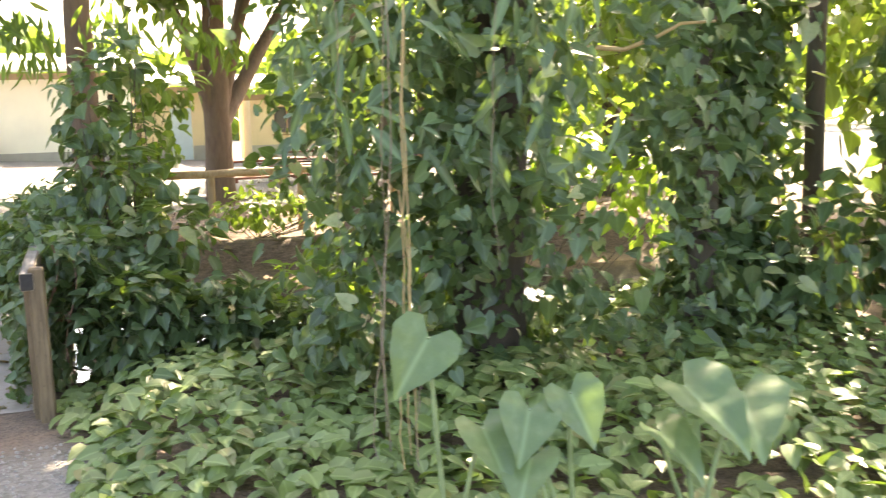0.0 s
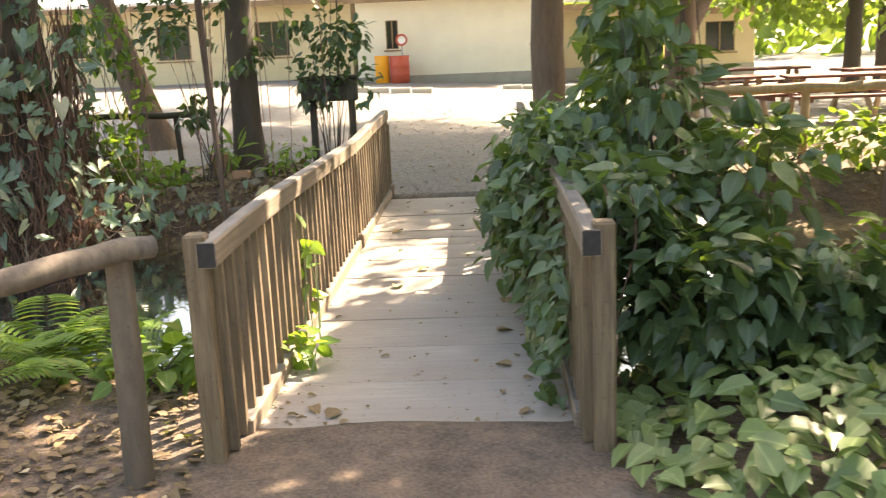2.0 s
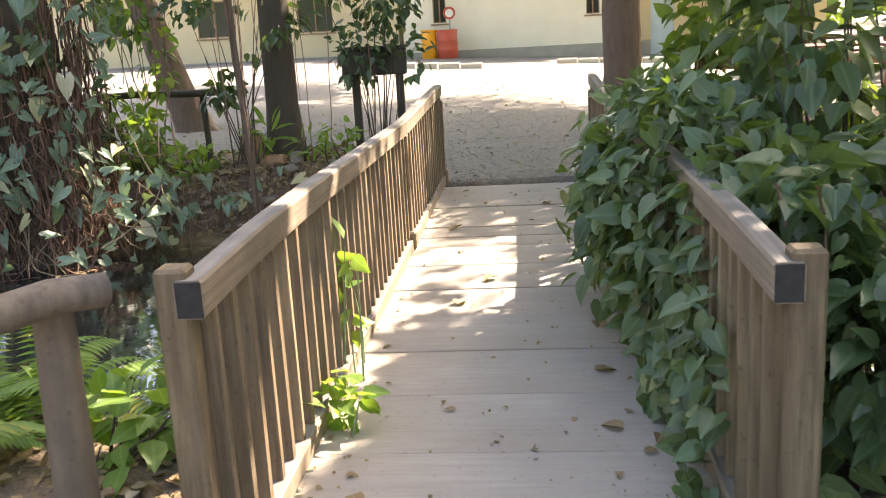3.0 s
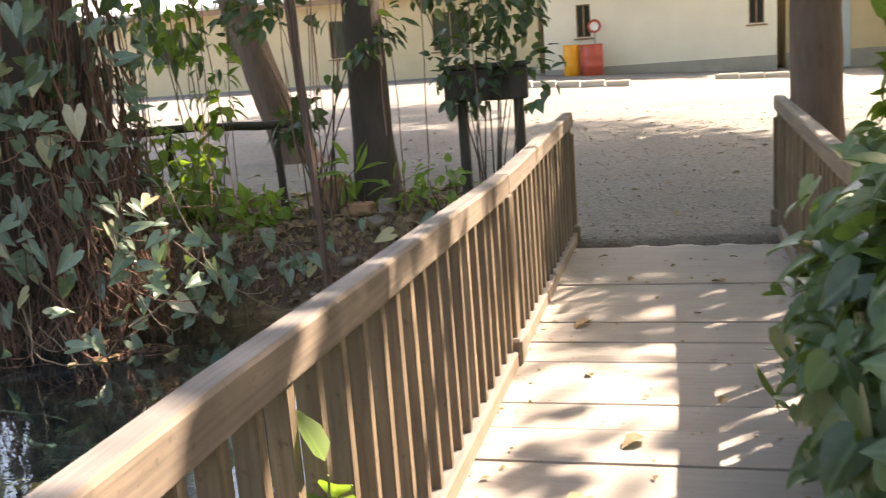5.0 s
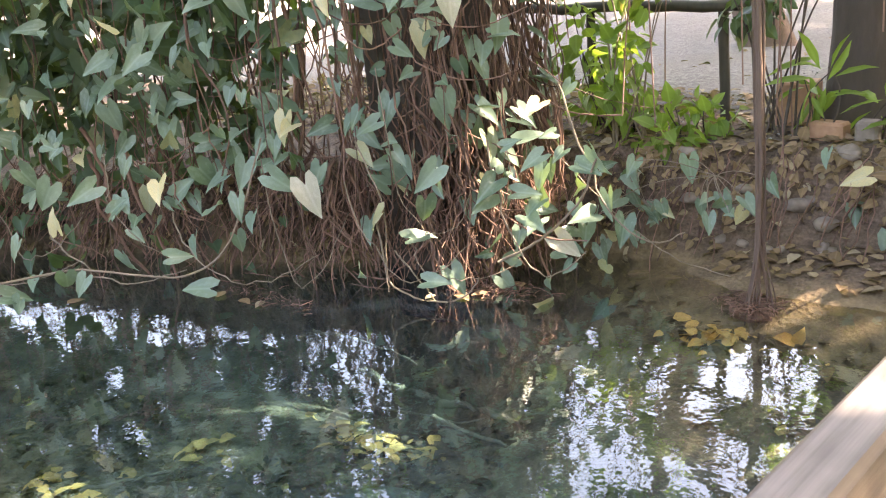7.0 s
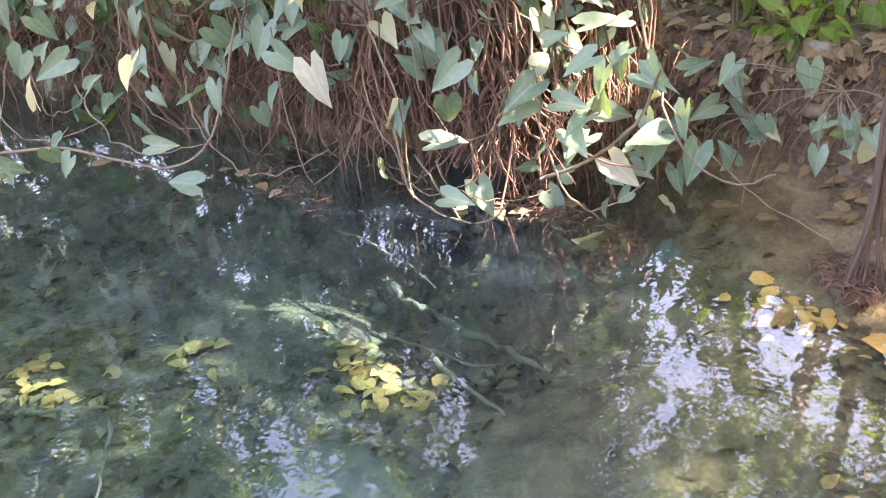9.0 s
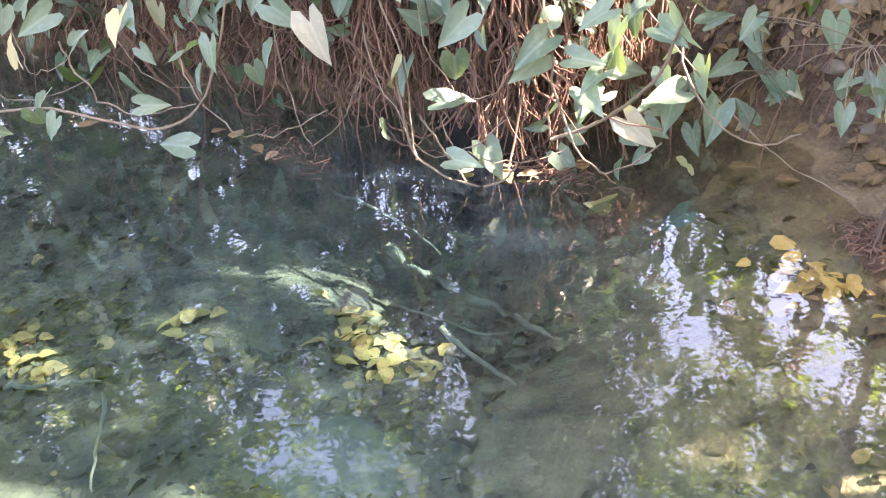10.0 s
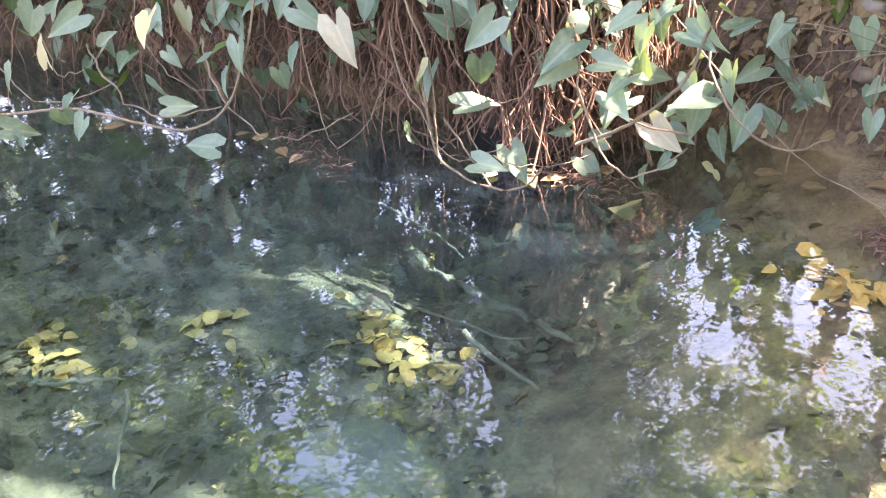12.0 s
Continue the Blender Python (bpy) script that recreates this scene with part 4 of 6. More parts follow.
def kerb_stones():
    rng = np.random.RandomState(2)
    pts = [(-5.5 + 0.62 * k, 30.3 - 0.16 * k) for k in range(6)] + [(0.2 + 0.6 * k, 31.2) for k in range(5)]
    for x, y in pts:
        g = float(ground_height(np.array([x]), np.array([y]))[0])
        me = bpy.data.meshes.new("kerb_stone")
        bm = box(bmesh.new(), (0, 0, 0.05), (0.58, 0.2, 0.2), 0.03)
        bm.to_mesh(me)
        bm.free()
        me.materials.append(CONCRETE)
        tagged(put("kerb_stone", me, m=pose(x, y, g, 0, 0, rng.uniform(-8, 4))), "pale sunlit kerb stone in the gravel yard", "kerb", "yard kerb")


kerb_stones()


def picnic_table(x, y, turn):
    g = float(ground_height(np.array([x]), np.array([y]))[0])
    t = thing("picnic_table", x, y, g, "dull red wooden picnic table with fixed benches", "table", "picnic tables")
    t.rotation_euler[2] = radians(turn)
    for k in range(4):
        box_part("board", (0, -0.3 + 0.2 * k, 0.74), (1.9, 0.18, 0.045), RED_WOOD, t)
    for s in (-1, 1):
        box_part("bench_board", (0, s * 0.75, 0.44), (1.9, 0.26, 0.045), RED_WOOD, t)
        box_part("crossbar", (s * 0.7, 0, 0.40), (0.08, 1.7, 0.09), RED_WOOD, t)
        for q in (-1, 1):
            box_part("leg", (s * 0.7, q * 0.42, 0.36), (0.07, 0.09, 0.82), FENCE_WOOD, t, m=pose(0, 0, 0, q * 28))


picnic_table(3.4, 19.5, 8)
picnic_table(5.3, 18.6, -5)
picnic_table(6.8, 20.5, 12)
picnic_table(5.0, 22.5, 0)


# ---- sign box on the far bank ----
def sign_board():
    t = thing("sign_board", -2.38, 13.12, 0.15, "dark mossy wooden board on two posts by the bridge", "sign")
    box_part("board", (0, 0, 1.03), (0.64, 0.10, 0.25), DARK_WOOD, t, 0.012)
    box_part("top_plank", (0, 0, 1.17), (0.68, 0.16, 0.03), DARK_WOOD, t, 0.006)
    for x in (-0.2, 0.24):
        box_part("post", (x, 0.03, 0.40), (0.075, 0.075, 1.1), DARK_WOOD, t, 0.01)


sign_board()


def block(name, x, y, size, material, turn, label):
    g = float(ground_height(np.array([x]), np.array([y]))[0])
    me = bpy.data.meshes.new(name)
    bm = box(bmesh.new(), (0, 0, size[2] / 2 - 0.02), size, 0.015)
    bm.to_mesh(me)
    bm.free()
    me.materials.append(material)
    tagged(put(name, me, m=pose(x, y, g, 0, 0, turn)), label, "block")


block("terracotta_block", -3.75, 13.35, (0.24, 0.2, 0.28), BRICK, 12, "terracotta block beside the bank tree")
block("terracotta_block", -3.42, 12.98, (0.2, 0.12, 0.12), BRICK, -6, "low terracotta edging block on the pond bank")
block("stone_block", -3.2, 12.96, (0.12, 0.12, 0.14), ROCK, 4, "grey stone edging block on the pond bank")
block("stone_block", -2.15, 13.05, (0.16, 0.14, 0.16), ROCK, 4, "dark stone block behind the bridge rail")


# ---- leafy masses ----
def spread(rng, n, line, z0, z1, depth, face):
    """Points over an upright leafy face along a plan line, and its outward side."""
    line = np.array(line, float)
    seg = np.linalg.norm(np.diff(line, axis=0), axis=1)
    s = np.concatenate([[0], np.cumsum(seg)])
    u = rng.uniform(0, s[-1], n)
    x, y = np.interp(u, s, line[:, 0]), np.interp(u, s, line[:, 1])
    k = np.clip(np.searchsorted(s, u) - 1, 0, len(seg) - 1)
    d = np.diff(line, axis=0)[k] / seg[k][:, None]
    out = np.stack([d[:, 1], -d[:, 0], np.zeros(n)], 1) * face
    z = rng.uniform(z0, z1, n)
    bulge = 0.14 * waves(u, z, 4.0, 31) + rng.normal(0, depth, n)
    return np.stack([x, y, z], 1) + out * bulge[:, None], out, u / s[-1]


def hanging(rng, out, n, droop=0.55, splay=0.75):
    """Directions and faces for leaves that hang off an upright face."""
    along = np.array((0, 0, -droop)) + 0.35 * out + rng.standard_normal((n, 3)) * splay
    up = out + np.array((0, 0, 0.55)) + rng.standard_normal((n, 3)) * 0.35
    return along, up


# ---- ivy tree standing in the pond's corner, with its curtain of roots ----
LOW_LEAVES = [(-5.80, 9.76, 0.47), (-5.97, 9.63, 0.49), (-5.98, 9.62, 0.27), (-5.54, 9.97, 0.47), (-5.75, 9.81, 0.34), (-5.34, 10.12, 0.32), (-5.23, 10.20, 0.37), (-5.54, 9.96, 0.09), (-6.20, 9.45, -0.10), (-5.99, 9.62, 0.03), (-5.91, 9.68, -0.00), (-5.64, 9.88, 0.31), (-6.27, 9.40, -0.07), (-5.41, 10.07, -0.09), (-6.16, 9.49, 0.21), (-5.14, 10.85, -0.19), (-4.89, 10.82, 0.17), (-4.65, 11.00, 0.39), (-4.72, 10.98, 0.22), (-4.82, 10.95, 0.01), (-4.70, 10.92, -0.20), (-4.64, 11.05, -0.17), (-4.43, 11.20, 0.30), (-4.33, 11.25, 0.24), (-4.30, 11.28, 0.11), (-4.46, 11.25, 0.36), (-4.47, 11.20, 0.22), (-4.23, 11.30, 0.19), (-4.00, 11.45, 0.44), (-3.92, 11.60, 0.05), (-4.12, 11.60, 0.06), (-4.08, 11.45, 0.36)]
LOW_STEMS = [([(-6.28, 9.40, -0.00), (-5.96, 9.64, 0.06), (-5.72, 9.83, 0.01), (-5.52, 9.98, -0.03), (-5.36, 10.10, 0.06), (-5.29, 10.16, 0.18), (-5.18, 10.24, 0.46), (-5.11, 10.29, 0.67)], 0.0065),
             ([(-4.96, 10.85, 0.17), (-4.93, 10.85, -0.03), (-4.93, 10.88, -0.26), (-4.78, 10.95, -0.34), (-4.61, 11.00, -0.35), (-4.52, 11.05, -0.31), (-4.48, 11.08, -0.23)], 0.006),
             ([(-4.53, 11.30, -0.18), (-4.38, 11.35, -0.10), (-4.24, 11.40, 0.02), (-4.09, 11.42, 0.17), (-4.02, 11.42, 0.32), (-3.98, 11.42, 0.47)], 0.008),
             ([(-4.31, 11.60, 0.35), (-4.20, 11.65, 0.21), (-4.04, 11.70, 0.03), (-3.84, 11.75, -0.13), (-3.68, 11.78, -0.22), (-3.43, 11.80, -0.25)], 0.0035),
             ([(-5.00, 10.80, 0.55), (-4.90, 10.85, 0.25), (-4.95, 10.90, -0.05), (-5.02, 10.95, -0.30)], 0.005),
             ([(-4.90, 10.90, -0.05), (-4.78, 10.95, -0.20), (-4.70, 11.00, -0.33)], 0.005)]


def ivy_tree():
    rng = np.random.RandomState(41)
    o = np.array((-5.2, 11.7, -0.4))
    t = thing("ivy_tree", *o, "ivy-clad tree with hanging aerial roots at the water's edge", "tree")
    pts = trunk_points(-5.28, 11.75, -0.7, 5.0, (-0.3, 0.3), rng)
    tubes("trunk", [(pts - o, np.linspace(0.42, 0.32, len(pts)))], BARK_DARK, t, sides=18, wobble=0.14, rng=rng)
    for a, b, r in (((-5.5, 11.9, 3.0), (-7.8, 11.6, 5.2), 0.2), ((-5.2, 11.9, 3.6), (-3.6, 11.2, 5.4), 0.16), ((-5.4, 12.0, 3.4), (-6.2, 14.2, 5.6), 0.18)):
        tubes("limb", [(np.linspace(a, b, 8) + rng.standard_normal((8, 3)) * 0.05 - o, np.linspace(r, r * 0.4, 8))], BARK_DARK, t, sides=9, wobble=0.08, rng=rng)
    # second layer of leaves behind the bank
    n = 1700
    p, out, u = spread(rng, n, [(-11.0, 10.2), (-9.2, 10.9), (-8.0, 11.5), (-7.0, 11.9), (-6.0, 12.3), (-5.6, 12.6)], 0.75, 1.9, 0.18, 1)
    ok = open_crown(p)
    p, out, n = p[ok], out[ok], int(ok.sum())
    along, up = hanging(rng, out, n)
    foliage("ivy_leaves", "arrow", p - o, along, up, rng.uniform(0.1, 0.2, n), IVY, t)
    # thin high ivy between the bank and the crown
    n = 4300
    p, out, u = spread(rng, n, [(-15.0, 9.0), (-11.5, 10.6), (-9.4, 11.3), (-8.0, 12.0), (-6.8, 12.6), (-5.6, 13.0)], 1.7, 5.2, 0.3, 1)
    p = p[(waves(p[:, 0] + 0.6 * p[:, 1], p[:, 2], 4.2, 29) + 0.5 * waves(p[:, 0], p[:, 2], 9.0, 30) < 0.42) & open_crown(p)]
    n = len(p)
    along, up = hanging(rng, np.tile((0.5, -0.85, 0.0), (n, 1)), n)
    foliage("ivy_leaves", "arrow", p - o, along, up, rng.uniform(0.1, 0.22, n), FRESH, t)
    # roots
    line = [(-9.0, 9.2), (-7.6, 9.9), (-6.7, 10.3), (-6.0, 10.75), (-5.5, 11.05), (-4.98, 11.25), (-4.74, 11.38), (-4.7, 11.7), (-4.85, 12.1)]
    runs = []
    clumps = rng.beta(4.0, 1.7, 34)
    for _ in range(520):
        u = float(np.clip(rng.choice(clumps) + rng.normal(0, 0.012), 0, 0.999)) if rng.rand() < 0.68 else rng.rand()
        k = u * (len(line) - 1)
        i = min(int(k), len(line) - 2)
        p = np.array(line[i]) * (1 - k + i) + np.array(line[i + 1]) * (k - i)
        inward = rng.uniform(-0.05, 0.42)
        p = p + np.array((-0.25, 0.9)) * inward
        z1, z0 = 0.25 + rng.rand() ** 2.0 * 2.0, WATER_Z + max(-0.1, rng.normal(0.06, 0.16))
        n = 12
        q = np.linspace(0, 1, n)
        sway = np.cumsum(rng.normal(0, 0.024, (n, 2)), 0) + np.outer(np.sin(q * rng.uniform(2, 11) + rng.uniform(0, 6)), rng.normal(0, 0.045, 2)) + np.outer(q ** 3, rng.normal(0, 0.12, 2))
        path = np.stack([p[0] + sway[:, 0], p[1] + sway[:, 1] + 0.12 * (q - 1) * rng.uniform(0, 1), z1 + (z0 - z1) * q], 1)
        runs.append((path - o, rng.choice([0.003, 0.005, 0.008, 0.012], p=[0.42, 0.38, 0.14, 0.06]) * np.linspace(1.2, 0.6, n)))
    for _ in range(110):
        k = rng.uniform(2.5, len(line) - 1.01)
        i = int(k)
        p = np.array(line[i]) * (1 - k + i) + np.array(line[i + 1]) * (k - i) + np.array((-0.25, 0.9)) * rng.uniform(-0.1, 0.2)
        q = np.linspace(0, 1, 12)
        reach, fall, z1 = rng.normal(0, 0.35), rng.uniform(-0.1, 0.5), rng.uniform(-0.2, 1.2)
        path = np.stack([p[0] + reach * q + np.cumsum(rng.normal(0, 0.015, 12)), p[1] - 0.06 + 0.3 * reach * q + np.cumsum(rng.normal(0, 0.015, 12)), np.maximum(z1 - fall * q - 0.1 * np.sin(3 * q), WATER_Z)], 1)
        runs.append((path - o, rng.uniform(0.0025, 0.005)))
    roots = tubes("root_curtain", runs, ROOT, t, "curtain of thin brown aerial roots", sides=5)
    roots["kind"] = "stuff"
    # trailing stems near the water
    for x, y, z, w, drop, r in ((-6.9, 10.0, 0.05, 1.0, 0.3, 0.006), (-6.1, 10.35, 0.15, 0.8, 0.35, 0.0045), (-5.2, 10.85, 0.3, 0.7, 0.5, 0.004), (-4.55, 11.3, 0.5, 0.5, 0.6, 0.0055), (-4.3, 11.6, 0.75, 0.6, 0.75, 0.006), (-7.6, 9.6, 0.1, 0.9, 0.3, 0.005), (-4.9, 10.95, 0.0, 0.6, 0.3, 0.0035),
                             (-5.6, 10.6, 0.45, 0.4, 0.7, 0.0035), (-6.5, 10.2, 0.5, 0.5, 0.6, 0.0035), (-7.2, 9.8, 0.6, 0.6, 0.7, 0.004), (-5.0, 11.0, 0.9, 0.45, 0.9, 0.0035)):
        q = np.linspace(0, 1, 18)
        a = rng.uniform(-0.4, 0.7)
        path = np.stack([x + w * q * math.cos(a), y + 0.4 * w * q - 0.15 * np.sin(3.1 * q), z - drop * np.sin(math.pi * rng.uniform(0.55, 0.85) * q)], 1) + np.cumsum(rng.normal(0, 0.012, (18, 3)), 0)
        path[:, 2] = np.maximum(path[:, 2], WATER_Z + 0.02)
        tubes("trailing_stem", [(path - o, np.linspace(r, r * 0.6, 18))], TWIG, t, sides=6)
    # dense leaves of the left bank
    dense = [(-10.5, 8.2), (-9.0, 9.0), (-7.9, 9.75), (-6.9, 10.25), (-6.1, 10.7), (-5.6, 11.0)]
    n = 2200
    p, out, u = spread(rng, n, [(-10.8, 8.7), (-9.2, 9.5), (-8.0, 10.3), (-7.0, 10.8), (-6.3, 11.2)], -0.2, 1.7, 0.1, 1)
    ok = (rng.rand(n) < 0.1 + 0.9 * smooth(p[:, 2], 0.1, 0.5)) & (open_crown(p) | (p[:, 2] > 0.9))
    p, out, n = p[ok], out[ok], int(ok.sum())
    along, up = hanging(rng, out, n)
    foliage("ivy_leaves", "arrow", p - o, along, up, rng.uniform(0.1, 0.2, n), IVY, t)
    n = 4600
    p, out, u = spread(rng, n, dense, -0.3, 3.0, 0.24, 1)
    keep = (p[:, 2] < 1.75 + 0.3 * waves(p[:, 0], p[:, 2], 5, 23)) & (rng.rand(n) < np.clip(0.16 + 0.84 * smooth(p[:, 2], 0.05, 0.95), 0, 1) * np.clip(1.25 - 0.6 * u, 0.3, 1)) & (waves(p[:, 0] + 0.5 * p[:, 1], p[:, 2], 6.0, 24) < 0.4)
    p, out = p[keep], out[keep]
    along, up = hanging(rng, out, len(p))
    size = 0.05 + 0.14 * rng.beta(1.8, 2.0, len(p))
    near = np.argsort(np.abs(p[:, 0] + 6.3) + 0.6 * np.abs(p[:, 2] - 0.4) - 2.0 * (out * (p - p.mean(0))).sum(1))[:90]
    rest = np.setdiff1d(np.arange(len(p)), near)
    foliage("ivy_leaves", "arrow", p[rest] - o, along[rest], up[rest], size[rest], IVY, t)
    leaf_parts("arrow", p[near] - o, along[near], up[near], size[near] * 1.1, HEART, t)
    # scattered pale leaves over the roots
    n = 120
    p, out, u = spread(rng, n, line[2:], 0.0, 1.9, 0.06, 1)
    p = p + out * 0.1
    along, up = hanging(rng, out, n, 0.6, 0.5)
    leaf_parts("arrow", p - o, along, up, rng.uniform(0.10, 0.17, n), HEART, t)
    # the large leaves that hang lowest over the water
    p = np.array(LOW_LEAVES, float)
    n = len(p)
    along, up = hanging(rng, np.tile((0.6, -0.8, 0.0), (n, 1)), n, 0.6, 0.75)
    leaf_parts("arrow", p - o, along, up, rng.uniform(0.115, 0.17, n), HEART, t)
    p = np.array([(-5.25, 10.64, 0.33), (-4.22, 11.43, -0.04), (-4.55, 11.1, 1.25)])
    leaf_parts("arrow", p - o, np.array([(0.35, 0.1, -1.0), (0.8, 0.3, -0.7), (0.0, 0.0, -1.0)]), np.tile((0.6, -0.9, 0.35), (3, 1)), np.array((0.2, 0.16, 0.18)), CREAM_LEAF, t)
    for run, r in LOW_STEMS:
        k = np.linspace(0, len(run) - 1, 26)
        path = np.stack([np.interp(k, range(len(run)), [q[c] for q in run]) for c in range(3)], 1)
        path[1:-1] = 0.25 * path[:-2] + 0.5 * path[1:-1] + 0.25 * path[2:]
        path += np.cumsum(rng.normal(0, 0.003, path.shape), 0)
        tubes("trailing_stem", [(path - o, np.linspace(r, r * 0.7, 26))], TWIG, t, sides=7)
    n = 700
    p, out, u = spread(rng, n, [(-5.8, 10.95), (-5.0, 11.35), (-4.6, 11.6), (-4.5, 12.0), (-4.9, 12.6)], 1.3, 3.2, 0.2, 1)
    ok = open_crown(p)
    p, out, n = p[ok], out[ok], int(ok.sum())
    along, up = hanging(rng, out, n)
    foliage("ivy_leaves", "arrow", p - o, along, up, rng.uniform(0.08, 0.15, n), IVY, t)
    n = 130
    p, out, u = spread(rng, n, line[3:], 0.15, 2.1, 0.1, 1)
    p = p + out * 0.08
    along, up = hanging(rng, out, n)
    foliage("ivy_leaves", "arrow", p - o, along, up, rng.uniform(0.08, 0.16, n), HEART, t)
    # leafy tuft on the right-hand foot of the tree
    n = 40
    p = np.array((-4.35, 11.55, 0.12)) + rng.standard_normal((n, 3)) * np.array((0.2, 0.16, 0.24))
    along, up = hanging(rng, np.tile((0.3, -1.0, 0.0), (n, 1)), n)
    leaf_parts("arrow", p - o, along, up, rng.uniform(0.08, 0.15, n), HEART, t)
    crown = crown_points(rng, [(-5.6, 11.8, 5.6, 2.6, 2.0, 1.2), (-8.2, 11.4, 5.6, 2.4, 2.2, 1.3), (-3.4, 11.4, 5.8, 1.6, 1.5, 0.9), (-6.4, 14.6, 6.0, 2.4, 2.0, 1.2)], 230)
    crown = crown[gap_over_deck(crown) & open_crown(crown)]
    n = len(crown)
    foliage("crown", "oval", crown - o, unit(rng, n) + np.array((0, 0, -0.8)), unit(rng, n) * 0.5 + np.array((0, 0, 1)), rng.uniform(0.13, 0.26, n), CROWN, t)


ivy_tree()


# ---- ivy over the bridge's right-hand railing ----
def rail_ivy():
    rng = np.random.RandomState(43)
    o = np.array((-0.2, 8.6, 0.0))
    t = thing("railing_ivy", *o, "dense dark-green ivy growing over the wooden railing", "ivy")
    centre = np.array([(0.02, 6.6, 0.5), (-0.02, 7.0, 0.6), (-0.14, 7.6, 0.7), (-0.22, 8.2, 0.74), (-0.24, 8.8, 0.74), (-0.16, 9.3, 0.6), (0.0, 9.7, 0.45)])
    n = 3500
    k = rng.uniform(0, len(centre) - 1, n)
    c = np.stack([np.interp(k, range(len(centre)), centre[:, i]) for i in range(3)], 1)
    a = rng.uniform(-0.9, math.pi + 0.9, n)
    r = rng.uniform(0.7, 1.08, n)
    ry = np.interp(k, range(len(centre)), (0.16, 0.24, 0.36, 0.40, 0.38, 0.3, 0.16))
    rz = np.interp(k, range(len(centre)), (0.42, 0.40, 0.44, 0.46, 0.44, 0.40, 0.32))
    out = np.stack([np.cos(a), np.zeros(n), np.sin(a)], 1)
    p = c + np.stack([np.cos(a) * r * ry, np.zeros(n), np.sin(a) * r * rz], 1) + rng.standard_normal((n, 3)) * 0.05
    p[:, 2] -= 0.25 * (np.cos(a) < -0.5) * rng.rand(n)
    p[:, 2] = np.maximum(p[:, 2], 0.06)
    along = np.array((0, -0.15, -0.65)) + 0.5 * out + rng.standard_normal((n, 3)) * 0.5
    up = out + np.array((0, -0.2, 0.5)) + rng.standard_normal((n, 3)) * 0.35
    size = 0.035 + 0.105 * rng.beta(1.8, 2.0, n)
    near = np.argsort(p[:, 1] + 1.4 * p[:, 0] - 0.6 * r)[:130]
    rest = np.setdiff1d(np.arange(n), near)
    foliage("ivy_leaves", "heart", p[rest] - o, along[rest], up[rest], size[rest], IVY_WARM, t)
    leaf_parts("heart", p[near] - o, along[near], up[near], size[near], IVY_WARM, t)
    # runners that creep down the deck side of the railing
    n = 300
    y = 6.35 + 2.0 * rng.beta(1.5, 1.6, n)
    z = 0.03 + rng.rand(n) * (0.2 + 0.45 * np.abs(np.sin(2.6 * y)))
    p = np.stack([-0.31 - 0.09 * rng.rand(n) - 0.12 * (0.5 - z).clip(0, 1) * rng.rand(n), y, z], 1)
    along, up = hanging(rng, np.tile((-0.8, -0.5, 0.0), (n, 1)), n, 0.5, 0.5)
    foliage("ivy_leaves", "heart", p - o, along, up, rng.uniform(0.05, 0.105, n), IVY_WARM, t)
    runs = []
    for _ in range(60):
        y = rng.uniform(6.5, 9.5)
        q = np.linspace(0, 1, 7)
        x = -0.22 + abs(rng.normal(0, 0.14))
        runs.append((np.stack([x + 0.05 * np.sin(5 * q + y), y + 0.1 * q * rng.normal(), 1.0 - rng.uniform(0.5, 1.0) * q], 1) - o, 0.005))
    for run in runs:
        tubes("stem", [run], ROOT, t, "thin brown ivy stem", sides=5)


rail_ivy()


def shrub(name, x, y, blobs, n, kind, size, material, label, seed, droop=0.5, stems=5, stem_mat=None, category="shrub", sparse=None):
    rng = np.random.RandomState(seed)
    g = float(ground_height(np.array([x]), np.array([y]))[0])
    o = np.array((x, y, g))
    t = thing(name, x, y, g, label, category)
    blobs = np.array(blobs, float)
    w = blobs[:, 3] * blobs[:, 4] + blobs[:, 4] * blobs[:, 5]
    pick = rng.choice(len(blobs), n, p=w / w.sum())
    d = unit(rng, n)
    p = blobs[pick, :3] + d * blobs[pick, 3:] * (rng.uniform(0.25, 1.0, n) ** 0.6)[:, None]
    p[:, 2] = np.maximum(p[:, 2], g + 0.04)
    if sparse is not None:
        ok = sparse(p)
        p, d = p[ok], d[ok]
        n = len(p)
    along = d * 0.6 + np.array((0, 0, -droop)) + rng.standard_normal((n, 3)) * 0.45
    up = d * 0.5 + np.array((0, 0, 0.9)) + rng.standard_normal((n, 3)) * 0.35
    foliage("leaves", kind, p - o, along, up, size * rng.uniform(0.7, 1.3, n), material, t)
    runs = []
    for b in blobs:
        for _ in range(stems):
            q = np.linspace(0, 1, 7)
            e = b[:3] + unit(rng, 1)[0] * b[3:] * 0.7
            s = np.array((x, y, g - 0.05)) + np.append(rng.normal(0, 0.06, 2), 0)
            path = s + np.outer(q, e - s) + np.outer(np.sin(math.pi * q), rng.normal(0, 0.05, 3))
            runs.append((path - o, np.linspace(0.008, 0.003, 7)))
    for run in runs:
        tubes("stem", [run], stem_mat or BARK_DARK, t, sides=5)
    return t


